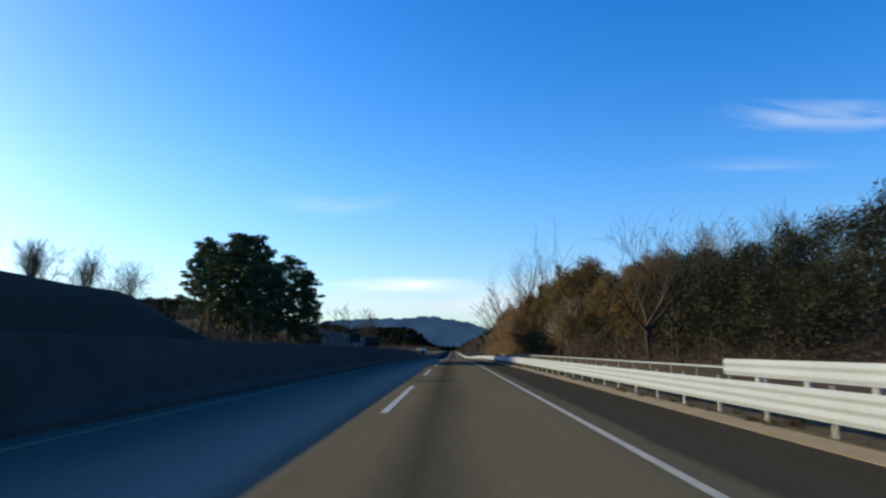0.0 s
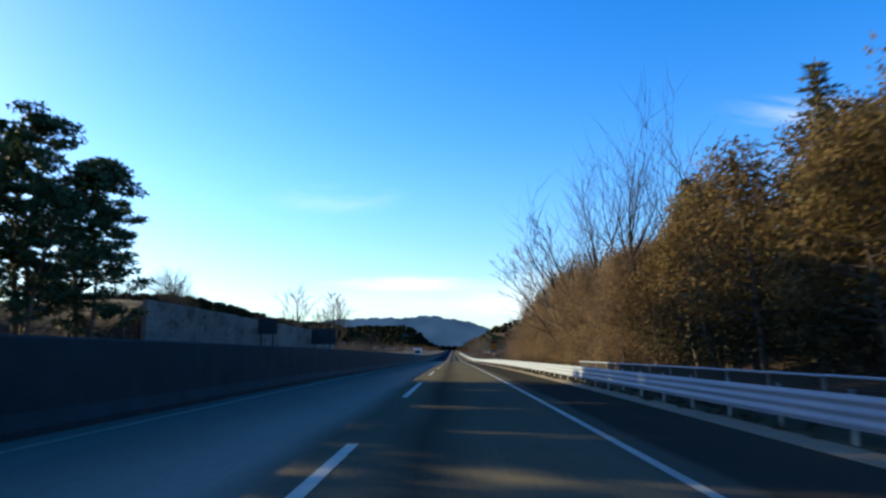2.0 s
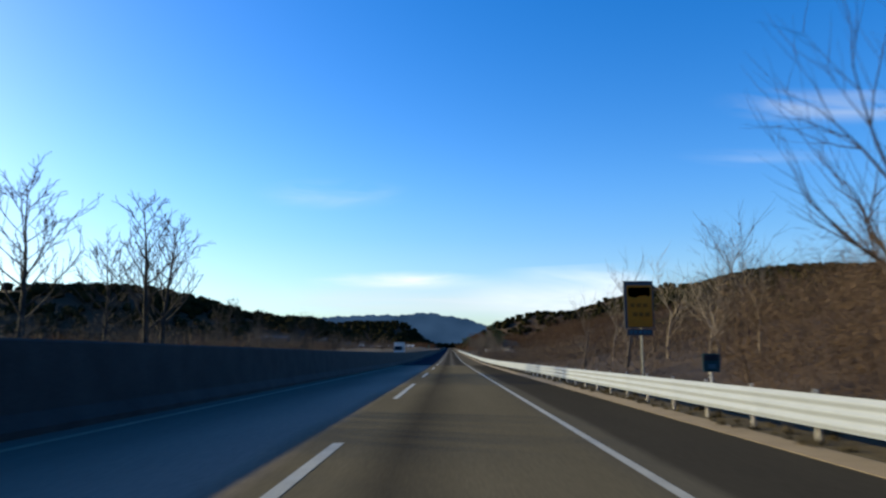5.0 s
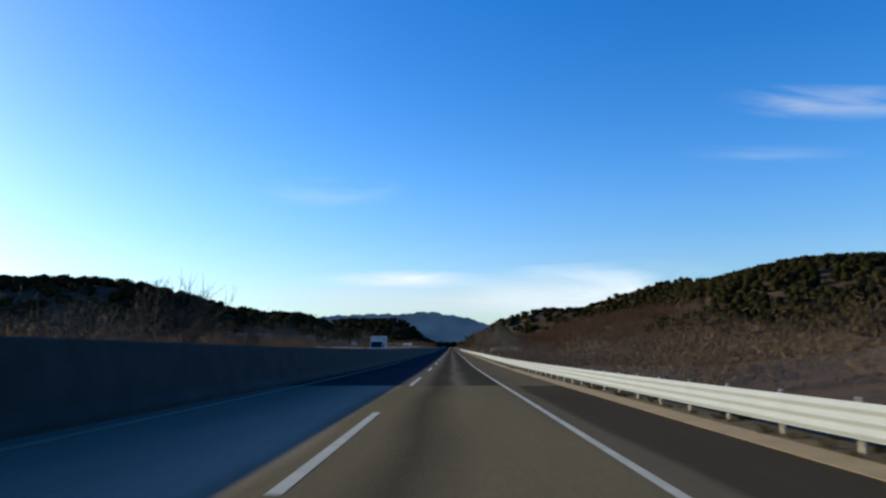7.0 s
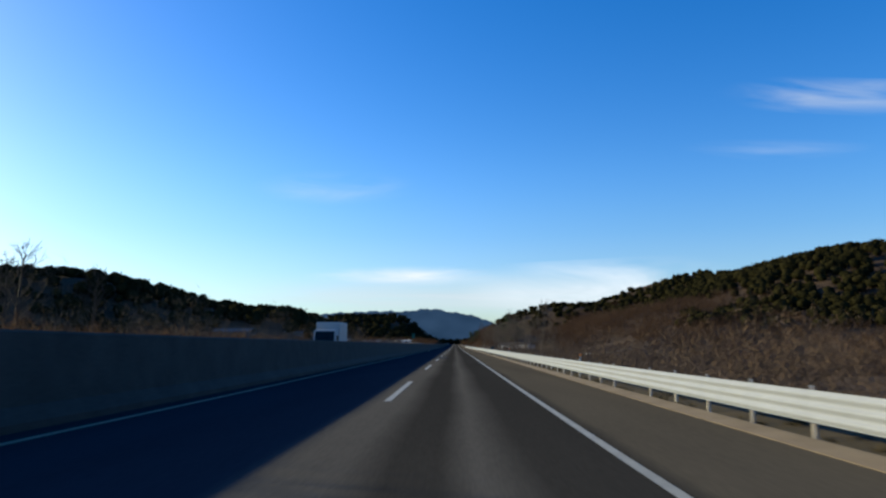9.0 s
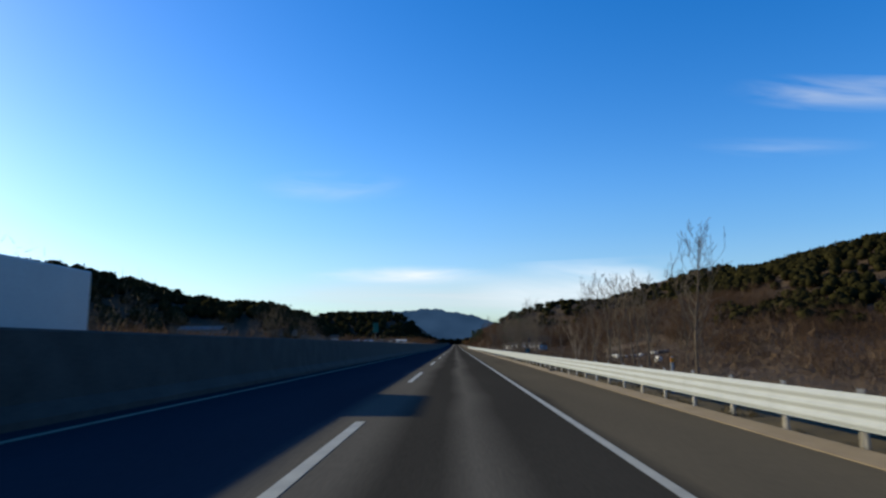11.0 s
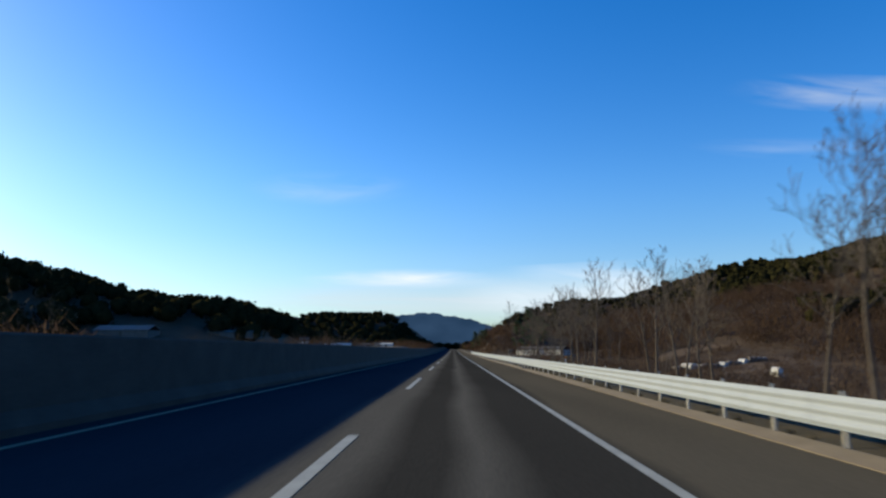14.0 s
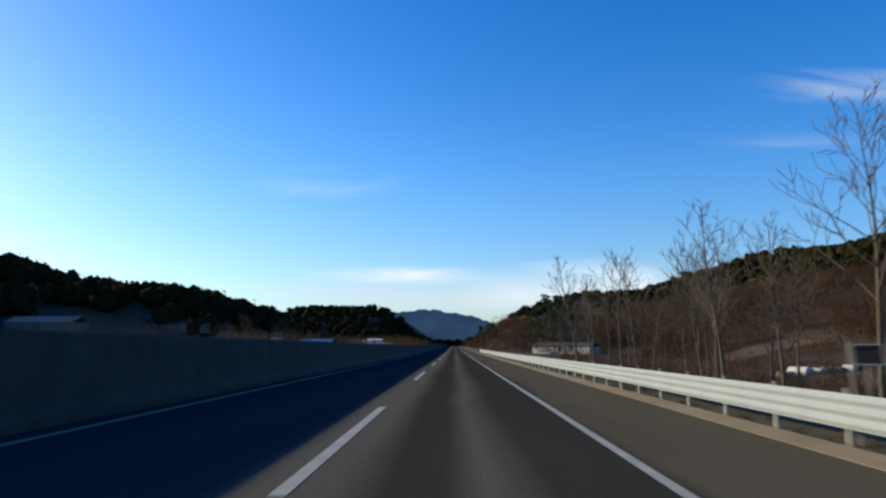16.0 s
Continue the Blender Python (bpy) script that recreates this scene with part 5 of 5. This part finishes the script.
for y in (137.5, 268, 308, 406):
    delineator(y)


def shed(x, y, long, deep, eave, ridge_h, turn, label, wall=M_WHITE, roof=M_ROOF, lift=0.0):
    s = base("shed", x, y, level(x, y) + lift, turn, label, "shed")
    bm = bmesh.new()
    box(bm, -long / 2, long / 2, -deep / 2, deep / 2, -1.0, eave)
    part("wall", bm, wall, s)
    bm = bmesh.new()
    o = 0.3
    pts = [(-deep / 2 - o, eave - 0.05), (0, ridge_h), (deep / 2 + o, eave - 0.05), (deep / 2 + o, eave + 0.1), (0, ridge_h + 0.15), (-deep / 2 - o, eave + 0.1)]
    vs = [[bm.verts.new((sx * (long / 2 + o), py, pz)) for py, pz in pts] for sx in (-1, 1)]
    for j in range(6):
        bm.faces.new((vs[0][j], vs[0][(j + 1) % 6], vs[1][(j + 1) % 6], vs[1][j]))
    for row in vs:
        bm.faces.new((row[0], row[1], row[4], row[5]))
        bm.faces.new((row[1], row[2], row[3], row[4]))
    bmesh.ops.recalc_face_normals(bm, faces=bm.faces)
    part("roof", bm, roof, s)
    bm = bmesh.new()
    box(bm, -0.6, 0.6, -deep / 2 - 0.04, -deep / 2 + 0.02, 0, min(2.1, eave - 0.1))
    part("door", bm, M_ROOF, s)


shed(40, 662, 22, 8, 1.7, 3.0, -38, "long white farm shed with a dark roof below the hill", lift=0.6)
shed(-134, 649, 24, 9, 2.6, 4.6, -6, "long pale roofed shed at the foot of the hill", wall=M_SHEET, roof=M_SHEET, lift=-1.2)
shed(-104, 676, 30, 8, 1.6, 2.6, 0, "long low pale greenhouse at the foot of the hill", wall=M_SHEET, roof=M_SHEET, lift=-1.2)
shed(-74.6, 715, 4.4, 5, 3.4, 5.2, 8, "small white gabled farm house beyond the barrier")
shed(-57.6, 716, 13, 5, 1.8, 2.5, 2, "long low white greenhouse beyond the barrier", roof=M_WHITE)
shed(-33, 722, 6, 5, 1.7, 2.3, -4, "low white shed at the end of the barrier", roof=M_WHITE)
shed(-74, 800, 12, 6, 1.6, 2.6, 0, "small distant white farm building")
shed(-44, 790, 7, 6, 1.9, 2.9, 10, "small distant white farm building", roof=M_ROOF)
shed(-58, 860, 18, 8, 1.8, 3.0, -8, "small distant pale farm building", roof=M_SHEET)


def field(x0, x1, y0, y1, bank, label):
    """A terraced plot that follows the slope, with a low rounded edge bank towards the road."""
    xs, ys = np.linspace(x0, x1, 24), np.linspace(y0, y1, 24)
    X, Y = np.meshgrid(xs, ys)
    wob = 2.2 * np.sin(Y * 0.11 + x0) + 1.4 * np.sin(X * 0.17)
    edge = np.minimum(np.minimum(X - x0, x1 - X) / 3.0, np.minimum(Y - y0, y1 - Y) / 3.0)
    Z = hills(X + wob * 0.4, Y + wob) + bank * smooth(0, 1, edge) - 0.15
    k = len(xs)
    i, j = np.meshgrid(np.arange(len(ys) - 1), np.arange(k - 1), indexing="ij")
    a = (i * k + j).ravel()
    tris = np.concatenate([np.stack([a, a + 1, a + k + 1], 1), np.stack([a, a + k + 1, a + k], 1)])
    me = tri_mesh("field", np.stack([(X + wob * 0.4).ravel(), (Y + wob).ravel(), Z.ravel()], 1), tris, M_STRAW)
    tagged(new("field", me), label, "field", kind="structure")


field(-96, -22, 690, 740, 0.9, "brown ploughed field beyond the median barrier")
field(34, 78, 432, 492, 0.45, "dry straw-coloured field in the sunken valley")
field(50, 92, 520, 558, 0.5, "terraced dry field with a low grassy bank")
field(70, 94, 590, 612, 1.2, "upper terraced field cut into the slope")


def hoop_house(x, y, long, wide, high, sheet, label, turn=0.0):
    """A low arched greenhouse: sheeting over hoops, with end walls and a door."""
    floor_z = level(x, y) + 0.3
    h = base("greenhouse", x, y, floor_z, turn, label, "greenhouse", "row of low greenhouses")
    arc = [(-wide / 2, -1.6)] + [(-wide / 2 * math.cos(math.pi * k / 10), high * (0.35 + 0.65 * math.sin(math.pi * k / 10))) for k in range(11)] + [(wide / 2, -1.6)]
    bm = bmesh.new()
    rows = [[bm.verts.new((e, py, pz)) for py, pz in arc] for e in (-long / 2, long / 2)]
    for k in range(len(arc) - 1):
        bm.faces.new((rows[0][k], rows[0][k + 1], rows[1][k + 1], rows[1][k]))
    bm.faces.new(rows[0])
    bm.faces.new(rows[1])
    bmesh.ops.recalc_face_normals(bm, faces=bm.faces)
    part("sheeting", bm, sheet, h)
    for e in np.arange(-long / 2 + 0.05, long / 2, 1.2):
        bm = bmesh.new()
        for (ya, za), (yb, zb) in zip(arc[1:-2], arc[2:-1]):
            rod(bm, (e, ya * 1.01, za * 1.01), (e, yb * 1.01, zb * 1.01), 0.025, 0.025, 5)
        part("hoop", bm, M_STEEL, h)
    bm = bmesh.new()
    box(bm, -0.45, 0.45, -wide / 2 - 0.03, -wide / 2 + 0.02, 0.0, high * 0.3)
    part("door", bm, M_ROOF, h)


for x, y, long, wide, high, sheet in ((59.4, 547, 2.6, 2.6, 0.9, M_TUNNEL), (62.4, 548, 3.4, 2.6, 1.5, M_WHITE), (65.6, 548.6, 2.6, 2.4, 1.2, M_WHITE), (68.8, 549, 3.6, 2.6, 1.2, M_TUNNEL), (71.8, 549, 2.0, 2.4, 1.3, M_WHITE),
                                      (74.4, 549.5, 2.6, 2.4, 1.2, M_TUNNEL), (77.2, 549.5, 2.0, 2.4, 1.2, M_WHITE), (81, 550, 4.4, 2.6, 1.2, M_TUNNEL), (67.0, 510, 1.6, 2.0, 1.5, M_WHITE)):
    hoop_house(x, y, long, wide, high, sheet, "low white sheeted greenhouse in the sunken field" if sheet is M_WHITE else "low greenhouse under dull grey sheeting", -58 if sheet is M_WHITE else -6)


def truck(x, y):
    """A box truck on the opposite carriageway, its cab towards us."""
    t = base("truck", x, y, float(prof(y)) + 0.02, 0, "white box truck with a dark windscreen on the opposite carriageway", "truck")
    bm = bmesh.new()
    box(bm, -1.22, 1.22, 1.9, 6.8, 0.95, 3.6, 0.05)
    part("cargo_box", bm, M_TRUCK, t)
    bm = bmesh.new()
    pts = [(0.0, 0.5), (-0.05, 1.5), (0.35, 2.75), (1.75, 2.85), (1.75, 0.5)]
    vs = [[bm.verts.new((sx * 1.12, py, pz)) for py, pz in pts] for sx in (-1, 1)]
    for j in range(5):
        bm.faces.new((vs[0][j], vs[0][(j + 1) % 5], vs[1][(j + 1) % 5], vs[1][j]))
    bm.faces.new(vs[0])
    bm.faces.new(list(reversed(vs[1])))
    bmesh.ops.recalc_face_normals(bm, faces=bm.faces)
    bmesh.ops.bevel(bm, geom=list(bm.edges), offset=0.06, segments=2, affect="EDGES")
    cab = part("cab", bm, M_TRUCK, t)
    bm = bmesh.new()
    vs = [bm.verts.new(c) for c in ((-1.0, -0.03, 1.6), (1.0, -0.03, 1.6), (0.96, 0.29, 2.62), (-0.96, 0.29, 2.62))]
    bm.faces.new(vs)
    bmesh.ops.solidify(bm, geom=list(bm.faces), thickness=-0.03)
    part("windscreen", bm, M_GLASS, cab)
    for sx in (-1, 1):
        bm = bmesh.new()
        box(bm, sx * 1.3 - 0.09, sx * 1.3 + 0.09, 0.15, 0.25, 1.7, 2.2, 0.02)
        part("mirror", bm, M_DARKPANEL, cab)
        bm = bmesh.new()
        box(bm, sx * 0.85 - 0.18, sx * 0.85 + 0.18, -0.06, 0.02, 0.75, 0.95, 0.02)
        part("headlight", bm, M_WHITE, cab)
        for wy in (0.9, 5.5):
            bm = bmesh.new()
            rod(bm, (sx * 0.85, wy, 0.48), (sx * 1.15, wy, 0.48), 0.48, 0.48, 20)
            wheel = part("wheel", bm, M_TYRE, t)
            bm = bmesh.new()
            rod(bm, (sx * 1.1, wy, 0.48), (sx * 1.17, wy, 0.48), 0.26, 0.24, 14)
            part("rim", bm, M_STEEL, wheel)
    bm = bmesh.new()
    box(bm, -0.9, 0.9, 0.4, 6.6, 0.55, 0.95)
    part("chassis", bm, M_DARKPANEL, t)


truck(-11.6, 305)
